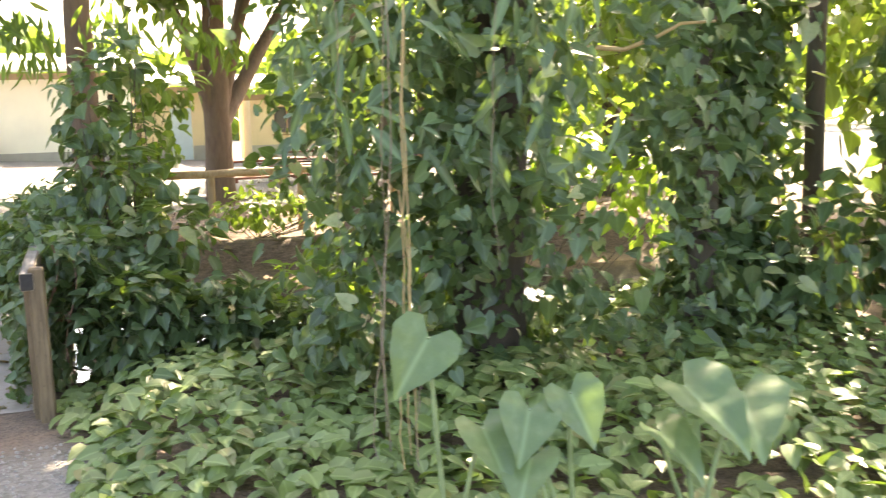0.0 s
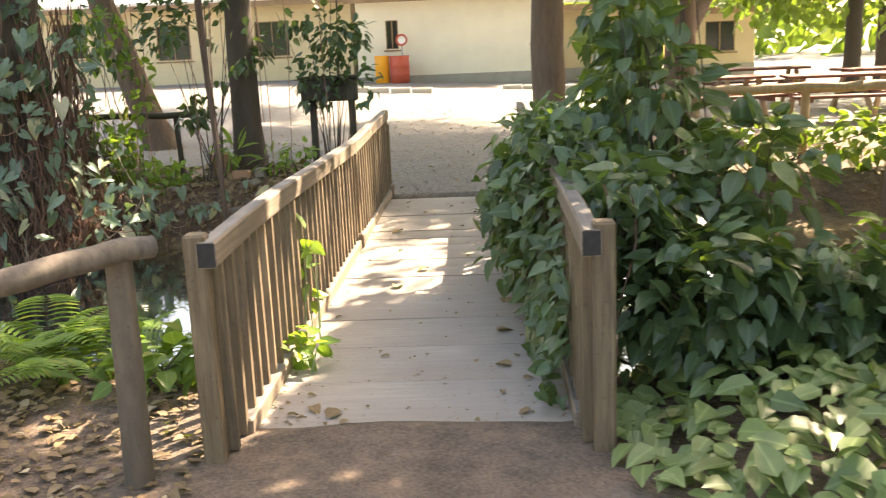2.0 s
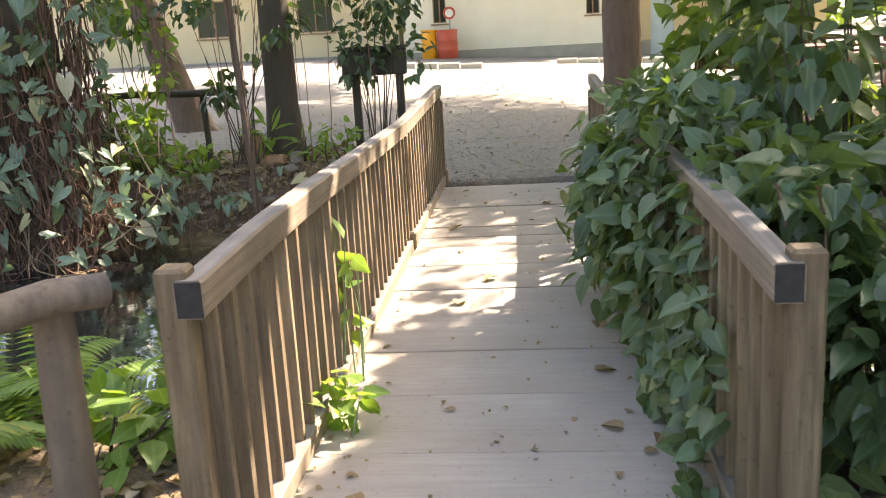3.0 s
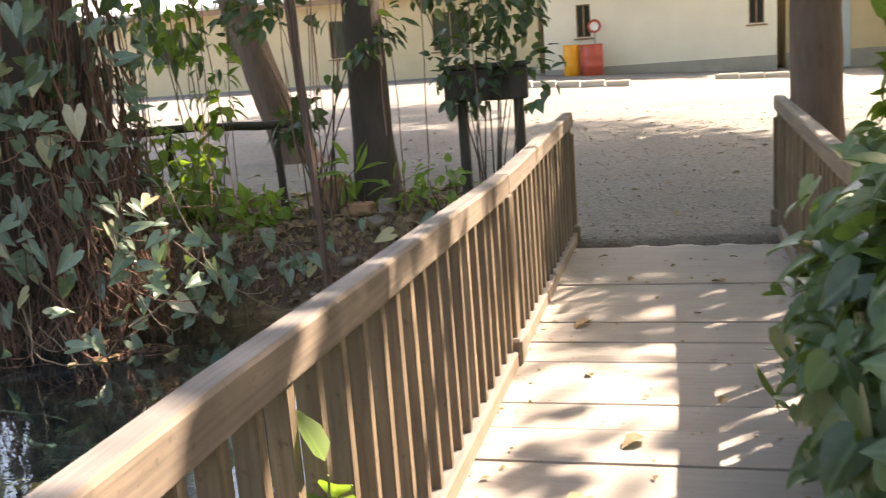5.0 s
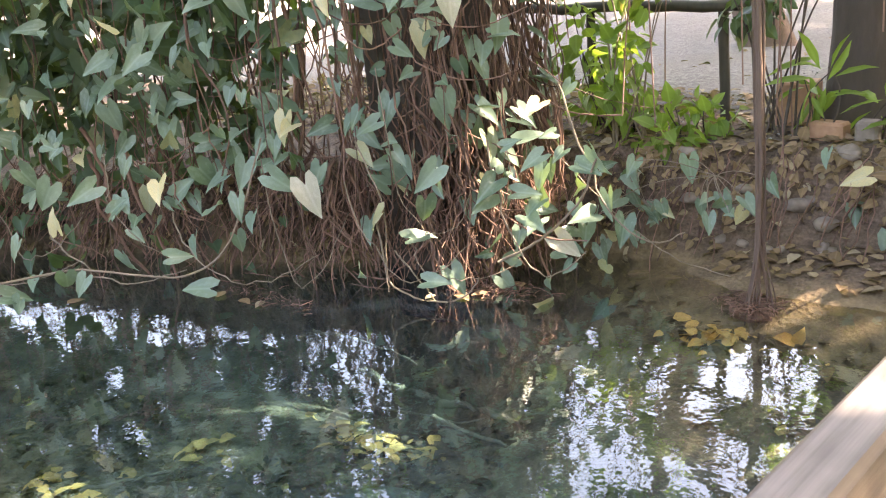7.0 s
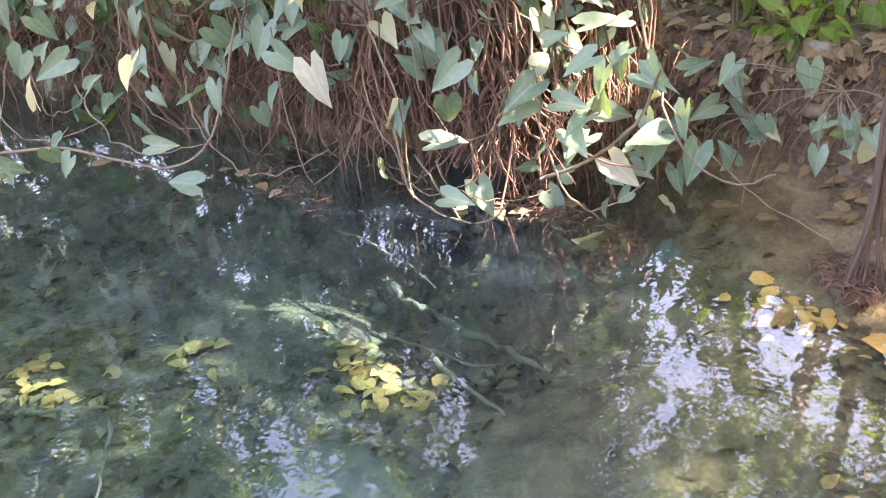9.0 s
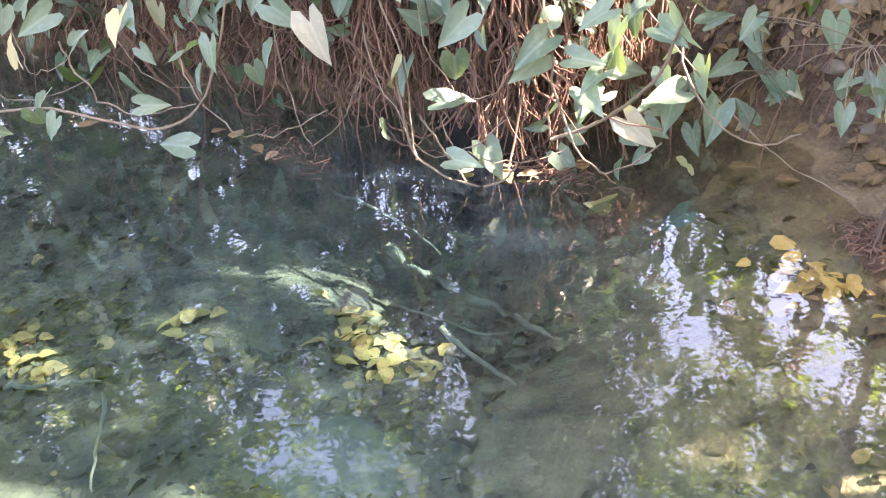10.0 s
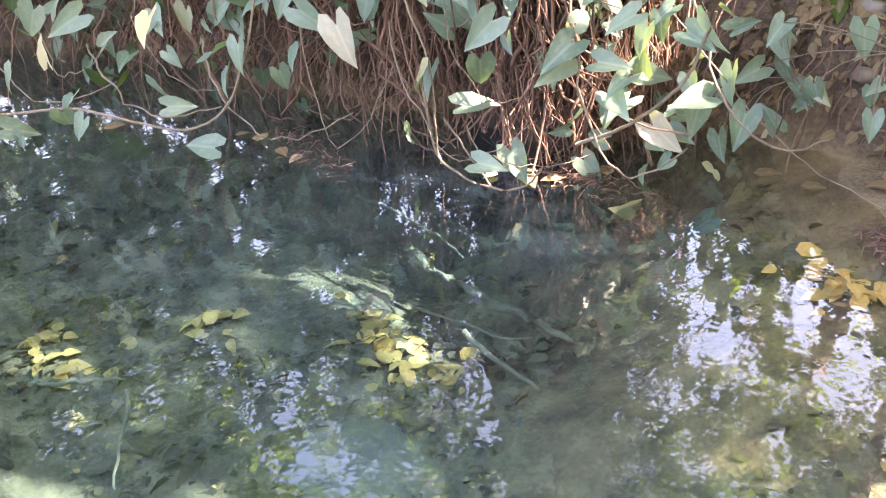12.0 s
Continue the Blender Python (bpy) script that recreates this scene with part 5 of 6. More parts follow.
shrub("tall_shrub", 0.35, 7.3, [(0.3, 7.9, 1.3, 0.35, 0.4, 0.45), (0.15, 8.1, 1.9, 0.25, 0.25, 0.45), (0.7, 7.3, 0.95, 0.4, 0.35, 0.3), (0.45, 8.3, 2.3, 0.2, 0.2, 0.3)], 520, "oval", 0.15, IVY_WARM, "tall dark-green shrub behind the ivy-covered railing", 51)
shrub("bank_shrub", 0.55, 6.75, [(0.35, 6.7, 0.45, 0.45, 0.4, 0.4), (0.95, 6.8, 0.38, 0.5, 0.4, 0.32), (1.5, 6.9, 0.2, 0.45, 0.4, 0.25), (0.3, 7.2, 0.7, 0.4, 0.3, 0.35)], 1900, "heart", 0.105, IVY_WARM, "dark-green leafy shrub on the near bank", 52)
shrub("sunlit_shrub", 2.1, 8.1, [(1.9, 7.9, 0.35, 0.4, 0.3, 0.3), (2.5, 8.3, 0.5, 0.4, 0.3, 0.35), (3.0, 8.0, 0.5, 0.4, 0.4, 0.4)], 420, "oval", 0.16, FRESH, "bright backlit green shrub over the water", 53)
shrub("yard_shrub", 0.75, 13.3, [(0.75, 13.3, 0.75, 0.4, 0.4, 0.5), (0.9, 13.1, 1.5, 0.45, 0.4, 0.5), (1.2, 13.4, 2.2, 0.5, 0.4, 0.4)], 330, "oval", 0.2, CROWN, "leafy young tree by the pole fence", 54)
shrub("far_bank_shrub", 2.2, 12.9, [(2.2, 12.8, 0.55, 0.7, 0.3, 0.3), (3.4, 12.7, 0.5, 0.6, 0.3, 0.3)], 420, "oval", 0.14, SUN_TINTED, "low yellow-green plants on the far bank", 55)
shrub("side_shrub", 4.9, 6.0, [(4.75, 5.9, 0.55, 0.6, 0.6, 0.5), (5.3, 5.6, 0.7, 0.6, 0.6, 0.6), (5.9, 7.4, 1.6, 0.6, 0.6, 0.9)], 1000, "oval", 0.16, IVY_WARM, "dense green shrub among the trees", 56)
shrub("side_shrub", 3.9, 8.8, [(3.9, 8.8, 1.0, 0.6, 0.5, 0.8), (4.8, 9.4, 1.5, 0.7, 0.6, 1.0), (6.0, 9.0, 1.2, 0.8, 0.6, 1.0)], 1000, "oval", 0.17, FRESH, "sunlit green shrub behind the pond", 57, sparse=gap_over_deck)
shrub("side_shrub", 7.2, 5.2, [(7.2, 5.2, 1.0, 0.9, 0.8, 0.9), (8.4, 6.8, 1.4, 1.0, 0.8, 1.1), (6.3, 3.8, 0.7, 0.8, 0.7, 0.6)], 1100, "oval", 0.18, FRESH, "sunlit green shrub at the wood's edge", 58)
# saplings and weeds on the far bank
shrub("sapling", -2.35, 13.0, [(-2.5, 13.0, 1.3, 0.3, 0.25, 0.35), (-2.2, 13.1, 1.75, 0.35, 0.25, 0.35), (-2.7, 13.1, 2.1, 0.3, 0.25, 0.4), (-2.0, 13.0, 1.2, 0.25, 0.2, 0.3), (-2.4, 13.1, 2.6, 0.45, 0.3, 0.35), (-2.0, 13.1, 3.0, 0.4, 0.3, 0.3)], 900, "oval", 0.105, IVY, "thin-stemmed sapling growing over the sign board", 61, stems=2, sparse=off_flecks)
shrub("sapling", -3.75, 12.95, [(-3.7, 12.95, 1.55, 0.35, 0.25, 0.35), (-3.3, 13.0, 1.7, 0.4, 0.25, 0.3), (-4.1, 12.95, 1.9, 0.35, 0.25, 0.45), (-3.9, 12.9, 1.15, 0.25, 0.2, 0.35), (-3.2, 12.95, 2.2, 0.5, 0.25, 0.4)], 1000, "oval", 0.11, IVY, "thin-stemmed sapling in front of the bank tree", 62, stems=2, sparse=off_flecks)
shrub("bank_weed", -3.15, 13.05, [(-3.1, 13.05, 0.42, 0.2, 0.12, 0.1)], 26, "lance", 0.22, FRESH, "light-green weed at the tree's foot", 63, 0.1)
shrub("bank_weed", -3.55, 13.0, [(-3.5, 13.0, 0.55, 0.12, 0.1, 0.14)], 20, "lance", 0.24, FRESH, "spiky light-green weed by the tree", 64, 0.1)
shrub("bank_weed", -4.7, 12.75, [(-4.7, 12.8, 0.42, 0.35, 0.15, 0.2), (-5.0, 12.9, 0.8, 0.35, 0.2, 0.35)], 150, "oval", 0.13, FRESH, "light-green weeds along the pond bank", 65)
shrub("bank_climber", -4.45, 12.55, [(-4.5, 12.5, 0.7, 0.22, 0.15, 0.35), (-4.35, 12.6, 1.3, 0.2, 0.15, 0.4), (-4.7, 12.6, 1.9, 0.3, 0.2, 0.4), (-4.25, 12.5, 0.25, 0.25, 0.15, 0.2)], 260, "oval", 0.12, FRESH, "sunlit green climber beside the ivy tree", 75, 0.5, 3, stem_mat=TWIG)
shrub("bank_weed", -2.75, 12.85, [(-2.7, 12.8, 0.5, 0.2, 0.1, 0.2), (-2.3, 12.85, 0.4, 0.2, 0.1, 0.15)], 60, "oval", 0.1, FRESH, "thin weeds on the bank beside the bridge", 76)
shrub("bank_weed", -4.15, 12.85, [(-4.2, 12.85, 0.35, 0.35, 0.12, 0.12)], 60, "oval", 0.11, FRESH, "low light-green weeds along the pond bank", 66)


def arrowhead_plant(x, y, z, n, reach, seed, label):
    rng = np.random.RandomState(seed)
    t = thing("arrowhead_plant", x, y, z, label, "plant", "arrowhead plants")
    p = rng.standard_normal((n, 3)) * np.array((reach, 0.08, reach * 0.7)) + np.array((0, -0.15, 0.02))
    out = np.tile((0.35, -1.0, 0.0), (n, 1))
    along, up = hanging(rng, out, n, 0.5, 0.5)
    leaf_parts("arrow", p, along, up, rng.uniform(0.09, 0.15, n), HEART, t)
    for k in range(n):
        q = np.linspace(0, 1, 6)[:, None]
        tubes("stalk", [(q * p[k] + np.sin(math.pi * q) * np.array((0, -0.05, 0.05)), 0.0024)], TWIG, t, sides=5)


arrowhead_plant(-3.75, 12.25, 0.15, 14, 0.2, 67, "pale arrowhead plant hanging over the muddy bank")
arrowhead_plant(-4.15, 12.2, -0.05, 12, 0.2, 68, "arrowhead plant low on the muddy bank")
arrowhead_plant(-2.9, 12.7, 0.1, 8, 0.2, 69, "small arrowhead plant on the bank beside the bridge")
shrub("bridge_sprout", -1.66, 7.15, [(-1.63, 7.15, 0.14, 0.10, 0.10, 0.12)], 26, "oval", 0.12, FRESH, "small leafy sprout at the foot of the railing", 68, 0.2, stem_mat=STEM)
shrub("rail_climber", -1.72, 7.75, [(-1.68, 7.75, 0.35, 0.05, 0.07, 0.2), (-1.66, 7.7, 0.62, 0.04, 0.05, 0.1)], 14, "oval", 0.12, FRESH, "small climber between the balusters", 69, 0.2, stems=2, stem_mat=STEM)
# near left bank
shrub("near_bank_plant", -2.5, 6.9, [(-2.35, 6.9, 0.15, 0.25, 0.25, 0.18), (-2.9, 7.2, 0.0, 0.3, 0.25, 0.18), (-2.1, 7.1, 0.1, 0.18, 0.25, 0.2)], 170, "oval", 0.13, FRESH, "light-green leafy plants on the near bank", 71, 0.2)


def fern(x, y, z, reach, turn, label, seed):
    rng = np.random.RandomState(seed)
    t = thing("fern", x, y, z, label, "fern", "ferns on the bank")
    for k in range(7):
        a = radians(turn) + k * 0.75 + rng.uniform(-0.2, 0.2)
        q = np.linspace(0, 1, 22)
        lift = reach * rng.uniform(0.35, 0.6)
        mid = np.stack([np.cos(a) * reach * q, np.sin(a) * reach * q, lift * np.sin(2.3 * q)], 1)
        d = np.gradient(mid, axis=0)
        side = np.cross(d, (0, 0, 1))
        side /= np.linalg.norm(side, axis=1)[:, None]
        p = np.repeat(mid[3:], 2, 0)
        sg = np.tile([1, -1], len(mid) - 3)[:, None]
        along = np.repeat(side[3:], 2, 0) * sg + np.repeat(d[3:], 2, 0) * 4
        size = np.repeat(reach * 0.32 * np.sin(math.pi * np.clip(q[3:] * 0.95 + 0.05, 0, 1)) + 0.01, 2)
        foliage("frond", "lance", p, along, np.tile((0, 0, 1.0), (len(p), 1)), size, FRESH, t)
    return t


for k, (x, y, r, a) in enumerate([(-2.75, 7.0, 0.5, 10), (-3.1, 7.35, 0.55, 60), (-2.3, 7.35, 0.4, 30), (-3.45, 6.9, 0.5, 100)]):
    fern(x, y, float(ground_height(np.array([x]), np.array([y]))[0]), r, a, "light-green fern on the near pond bank", 80 + k)


# ---- ground cover and the ivy tree beside the start ----
def ground_cover():
    rng = np.random.RandomState(91)
    n = 5600
    x, y = rng.uniform(-0.15, 5.2, n), rng.uniform(2.6, 6.9, n)
    edge = np.interp(y, [2.6, 3.4, 4.3, 5.5, 6.3, 6.9], [1.3, 0.75, 0.1, -0.05, -0.1, 0.0])
    keep = x > edge + 0.12 * waves(x, y, 5, 6)
    x, y = x[keep], y[keep]
    n = len(x)
    rise = smooth(x - np.interp(y, [2.6, 3.4, 4.3, 5.5, 6.9], [1.3, 0.75, 0.1, -0.05, -0.05]), 0, 0.5)
    z = ground_height(x, y) + 0.06 + rise * (0.16 + 0.08 * waves(x, y, 3, 9)) * rng.uniform(0.35, 1.1, n)
    o = np.array((1.5, 4.8, 0.0))
    t = thing("ground_cover", *o, "low carpet of pale-green creeping leaves", "ground cover", kind="stuff")
    along = np.stack([rng.standard_normal(n), rng.standard_normal(n) - 0.5, -0.25 + 0.25 * rng.standard_normal(n)], 1)
    up = np.array((0, -0.15, 1.0)) + rng.standard_normal((n, 3)) * 0.28
    p, size = np.stack([x, y, z], 1) - o, rng.uniform(0.09, 0.17, n)
    near = np.argsort(y + 0.35 * x)[:290]
    rest = np.setdiff1d(np.arange(n), near)
    foliage("leaves", "oval", p[rest], along[rest], up[rest], size[rest], COVER, t)
    leaf_parts("oval", p[near], along[near], up[near], size[near], COVER, t)


ground_cover()


def ivy_covered_tree():
    rng = np.random.RandomState(95)
    o = np.array((2.5, 5.6, 0.05))
    t = thing("ivy_covered_tree", *o, "tree trunk smothered in dark-green hanging ivy", "tree")
    for x, y, r, lean in ((2.5, 5.6, 0.24, (0.2, 0.1)), (4.15, 5.6, 0.11, (0.3, 0.3))):
        pts = trunk_points(x, y, -0.2, 5.0, lean, rng)
        tubes("trunk", [(pts - o, np.linspace(r, r * 0.7, len(pts)))], BARK_DARK, t, sides=14, wobble=0.1, rng=rng)
    line = [(1.75, 6.3), (1.5, 5.75), (1.75, 5.2), (2.3, 4.95), (3.0, 4.95), (3.7, 5.0), (4.3, 5.3)]
    n = 5000
    p, out, u = spread(rng, n, line, 0.1, 3.4, 0.22, 1)
    lacy = waves(p[:, 0] * 1.2 + 0.5 * p[:, 1], p[:, 2], 3.4, 17)
    hole = ((lacy > -0.2) & (u > 0.45) & (rng.rand(n) < 0.85)) | ((lacy > 0.45) & (rng.rand(n) < 0.7))
    hole &= (p[:, 0] > 2.0) | (rng.rand(n) < 0.08)
    # daylight shows between the two trunks
    slit = np.abs(p[:, 0] - 3.08 - 0.07 * waves(p[:, 2], p[:, 1], 4, 21)) < 0.17 + 0.05 * lacy
    hole |= slit & (p[:, 2] > 0.55) & (rng.rand(n) < 0.88)
    p, out = p[~hole], out[~hole]
    n = len(p)
    along, up = hanging(rng, out, n, 0.6, 0.75)
    size = 0.045 + 0.115 * rng.beta(1.7, 2.2, n)
    near = np.argsort(-(out * (p - np.array((2.5, 5.6, 1)))).sum(1))[:160]
    rest = np.setdiff1d(np.arange(n), near)
    foliage("ivy_leaves", "heart", p[rest] - o, along[rest], up[rest], size[rest], IVY_WARM, t)
    leaf_parts("heart", p[near] - o, along[near], up[near], size[near], IVY_WARM, t)
    a = np.linspace(0, 2 * math.pi, 14)
    n = 1100
    p, out, u = spread(rng, n, np.stack([2.5 + 0.3 * np.cos(-a), 5.6 + 0.3 * np.sin(-a)], 1), 0.1, 3.4, 0.1, -1)
    along, up = hanging(rng, out, n)
    foliage("ivy_leaves", "heart", p - o, along, up, rng.uniform(0.06, 0.15, n), IVY_WARM, t)
    n = 420
    p, out, u = spread(rng, n, np.stack([4.15 + 0.16 * np.cos(-a), 5.6 + 0.16 * np.sin(-a)], 1), 0.1, 3.0, 0.06, -1)
    along, up = hanging(rng, out, n)
    foliage("ivy_leaves", "heart", p - o, along, up, rng.uniform(0.06, 0.13, n), IVY_WARM, t)
    # branches with long leaves reaching out of the ivy
    n = 220
    p = np.array((2.0, 5.0, 2.2)) + rng.uniform(-1, 1, (n, 3)) * np.array((0.85, 0.5, 0.7))
    foliage("long_leaves", "lance", p - o, np.array((0, -0.3, -0.8)) + rng.standard_normal((n, 3)) * 0.5, np.array((0, -0.6, 0.7)) + rng.standard_normal((n, 3)) * 0.3, rng.uniform(0.15, 0.3, n), IVY_WARM, t)
    runs = []
    for a, b in (((2.4, 5.5, 2.4), (1.2, 4.6, 2.6)), ((2.4, 5.5, 2.0), (3.6, 4.7, 2.3)), ((2.5, 5.5, 2.7), (2.0, 4.2, 2.5))):
        runs.append((np.linspace(a, b, 9) + rng.standard_normal((9, 3)) * 0.03 - o, np.linspace(0.025, 0.008, 9)))
    tubes("branch", runs, VINE, t, "thin pale branch", sides=6)
    # hanging vine ropes
    for x, y, z1, z0, r in ((1.36, 3.85, 2.9, 0.3, 0.0048), (1.33, 3.9, 2.8, 0.32, 0.0045), (1.385, 3.9, 2.9, 0.3, 0.005), (1.34, 4.0, 2.6, 0.35, 0.0035), (1.12, 4.05, 2.5, 1.2, 0.0025), (1.33, 3.75, 1.5, 0.3, 0.005), (1.85, 4.0, 2.8, 1.1, 0.003), (1.27, 4.0, 1.2, 0.28, 0.004), (1.40, 3.8, 1.0, 0.28, 0.004)):
        q = np.linspace(0, 1, 16)
        path = np.stack([x + np.cumsum(rng.normal(0, 0.008, 16)) + 0.02 * np.sin(6 * q), y + np.cumsum(rng.normal(0, 0.008, 16)), z1 + (z0 - z1) * q], 1)
        tubes("vine", [(path - o, r * 0.65)], VINE if r > 0.0045 else TWIG, t, "thin dry hanging vine", sides=7)


ivy_covered_tree()


def ivy_column(x, y, r, top, seed):
    rng = np.random.RandomState(seed)
    o = np.array((x, y, 0.0))
    t = thing("ivy_column", *o, "slim tree trunk wrapped in glossy dark ivy", "tree")
    pts = trunk_points(x, y, -0.2, 5.0, (0.1, 0.1), rng)
    tubes("trunk", [(pts - o, np.linspace(0.13, 0.09, len(pts)))], BARK_DARK, t, sides=12, wobble=0.1, rng=rng)
    a = np.linspace(0, 2 * math.pi, 14)
    n = int(1500 * r * top)
    p, out, u = spread(rng, n, np.stack([x + r * np.cos(-a), y + r * np.sin(-a)], 1), 0.2, top, 0.13, -1)
    along, up = hanging(rng, out, n)
    foliage("ivy_leaves", "heart", p - o, along, up, rng.uniform(0.1, 0.18, n), IVY_WARM, t)


ivy_column(4.75, 6.1, 0.34, 3.6, 97)
ivy_column(6.2, 5.2, 0.45, 3.4, 98)


def hanging_branch(a, b, blobs, n, seed):
    rng = np.random.RandomState(seed)
    o = np.array(a)
    t = thing("hanging_branch", *a, "drooping branch with long dark leaves above the yard", "branch")
    path = np.linspace(a, b, 10) + rng.standard_normal((10, 3)) * 0.03
    tubes("twig", [(path - o, np.linspace(0.03, 0.008, 10))], BARK_DARK, t, sides=7)
    p = np.concatenate([np.array(c) + rng.standard_normal((n, 3)) * np.array((0.16, 0.14, 0.14)) for c in blobs])
    n = len(p)
    foliage("leaves", "lance", p - o, np.array((0, 0, -1.0)) + rng.standard_normal((n, 3)) * 0.4, np.array((0, -1.0, 0.3)) + rng.standard_normal((n, 3)) * 0.5, rng.uniform(0.22, 0.4, n), CROWN, t)


hanging_branch((0.1, 14.5, 3.9), (-1.1, 13.6, 3.1), [(-0.95, 13.7, 2.95), (-0.55, 13.9, 3.1), (-0.35, 13.9, 2.7), (-1.2, 13.6, 3.2)], 26, 5)
hanging_branch((2.4, 17.5, 4.2), (1.9, 14.2, 3.0), [(1.9, 14.3, 2.9), (2.3, 14.6, 2.8), (1.5, 14.3, 3.1)], 26, 6)
hanging_branch((0.25, 14.6, 4.2), (0.7, 13.4, 3.1), [(0.75, 13.5, 2.9), (0.5, 13.6, 3.1)], 22, 7)


# ---- elephant ears ----
def elephant_ear(x, y, stalks, label, seed):
    rng = np.random.RandomState(seed)
    g = float(ground_height(np.array([x]), np.array([y]))[0])
    t = thing("elephant_ear", x, y, g, label, "plant", "elephant ears")
    v, f, rib = BLADES["heart"]
    me = bpy.data.meshes.new("leaf")
    bm = bmesh.new()
    vs = [bm.verts.new((a * 1.2, b, c * 1.3)) for a, b, c in v]
    for tri in f:
        bm.faces.new([vs[q] for q in tri])
    bmesh.ops.subdivide_edges(bm, edges=bm.edges[:], cuts=2, use_grid_fill=True, smooth=0.3)
    for w in bm.verts:
        w.co.z += 0.022 * math.sin(16 * w.co.y) * min(1, abs(w.co.x) * 5)
    bm.to_mesh(me)
    bm.free()
    me.attributes.new("rib", "FLOAT", "POINT").data.foreach_set("value", [min(1.0, abs(p.co.x) / 0.3) for p in me.vertices])
    me.polygons.foreach_set("use_smooth", np.ones(len(me.polygons), dtype=bool))
    me.materials.append(EAR)
    for lx, ly, lz, size, turn, tip, swing in stalks:
        end = np.array((lx - x, ly - y, lz - g))
        q = np.linspace(0, 1, 8)[:, None]
        path = q * end + np.sin(math.pi * q) * np.array((0, 0.03, 0.02))
        tubes("stalk", [(path, np.linspace(0.012, 0.007, 8))], STEM, t, sides=7)
        m = Matrix.Translation(end) @ pose(0, 0, 0, 0, 0, turn) @ pose(0, 0, 0, tip) @ pose(0, 0, 0, 0, 0, swing) @ Matrix.Scale(size, 4)
        put("leaf", me, t, m=m)
    return t


elephant_ear(1.3, 3.15, [(1.22, 3.14, 1.03, 0.25, 165, -62, -32), (1.36, 3.0, 0.72, 0.24, 190, -40, 0)], "pale-green elephant ear plant with large heart-shaped leaves", 3)
elephant_ear(1.75, 3.0, [(1.52, 2.95, 0.78, 0.22, 170, -45, -20), (1.68, 2.95, 0.82, 0.22, 170, -50, 15), (1.5, 2.9, 0.62, 0.22, 140, -30, 0)], "low elephant ear plant with drooping pale leaves", 4)
elephant_ear(2.35, 3.1, [(2.2, 3.0, 0.76, 0.36, 190, -30, 10), (2.5, 3.05, 0.68, 0.34, 160, -25, 0), (2.05, 2.95, 0.62, 0.26, 210, -35, 0)], "elephant ear plant with broad pale leaves", 5)


# ---- pond: sunken and floating things ----
def sunken():
    rng = np.random.RandomState(101)
    n = 11000
    x, y = rng.uniform(-7.4, -1.9, n), rng.uniform(7.6, 12.3, n)
    z = ground_height(x, y)
    keep = (z < WATER_Z - 0.1) & (rng.rand(n) < 0.4 + 0.8 * waves(x, y, 2.6, 77) + 0.3 * waves(x, y, 9, 78))
    x, y, z = x[keep], y[keep], z[keep]
    n = len(x)
    p = np.stack([x, y, z + rng.uniform(0.0, 0.03, n)], 1)
    along = np.stack([rng.standard_normal(n), rng.standard_normal(n), 0.12 * rng.standard_normal(n)], 1)
    ob = foliage("sunken_leaves", "oval", p, along, np.array((0, 0, 1.0)) + rng.standard_normal((n, 3)) * 0.45, 0.025 + 0.13 * rng.beta(1.2, 3.0, n), SUNKEN)
    tagged(ob, "brown and yellow leaves sunk on the pond bed", "leaves", kind="stuff")
    # drifts of yellow leaves at the sun flecks, sunlight put into their colour
    drifts = np.array([(-4.58, 10.52), (-4.75, 10.45), (-4.62, 10.34), (-5.41, 9.87), (-5.6, 9.2), (-3.53, 11.62), (-3.3, 11.62), (-4.9, 10.45)])
    k = rng.randint(0, len(drifts), 150)
    x, y = (drifts[k] + rng.standard_normal((150, 2)) * np.array((0.13, 0.05))).T
    p = np.stack([x, y, ground_height(x, y) + rng.uniform(0.01, 0.05, 150)], 1)
    along = np.stack([rng.standard_normal(150), rng.standard_normal(150), 0.15 * rng.standard_normal(150)], 1)
    ob = foliage("yellow_leaf_drift", "oval", p, along, np.array((0, 0, 1.0)) + rng.standard_normal((150, 3)) * 0.3, rng.uniform(0.05, 0.13, 150), SUN_YELLOW)
    tagged(ob, "drifts of yellow leaves on the pond bed, sun flecks put into their colour", "leaves", kind="stuff")
    for a, b, r, lab in (((-5.44, 10.7, -0.55), (-4.8, 10.86, -0.68), 0.009, "thin pale stick under the water"), ((-5.17, 10.8, -0.75), (-4.62, 10.97, -0.9), 0.03, "pale sunken log lying in the deep of the pond"),
                         ((-4.7, 10.95, -0.9), (-4.2, 11.08, -0.96), 0.024, "dark end of a sunken log on the pond bed"), ((-5.04, 9.05, -0.6), (-4.79, 9.36, -0.62), 0.011, "thin pale stick under the water"),
                         ((-4.79, 9.36, -0.62), (-4.58, 9.18, -0.82), 0.009, "short pale stick under the water"), ((-4.47, 10.63, -0.8), (-3.91, 10.68, -0.88), 0.013, "thin brown stick under the water"),
                         ((-4.76, 10.57, -0.8), (-4.31, 10.86, -0.87), 0.008, "thin pale stick under the water"), ((-3.62, 11.55, -0.62), (-3.3, 11.5, -0.72), 0.01, "pale stick in the shallows")):
        ob = tubes("sunken_branch", [(np.linspace(a, b, 12) + np.cumsum(rng.standard_normal((12, 3)) * 0.008, 0), np.linspace(r, r * 0.5, 12))], PALE_STICK, sides=9, wobble=0.1, rng=rng)
        tagged(ob, lab, "branch")


sunken()


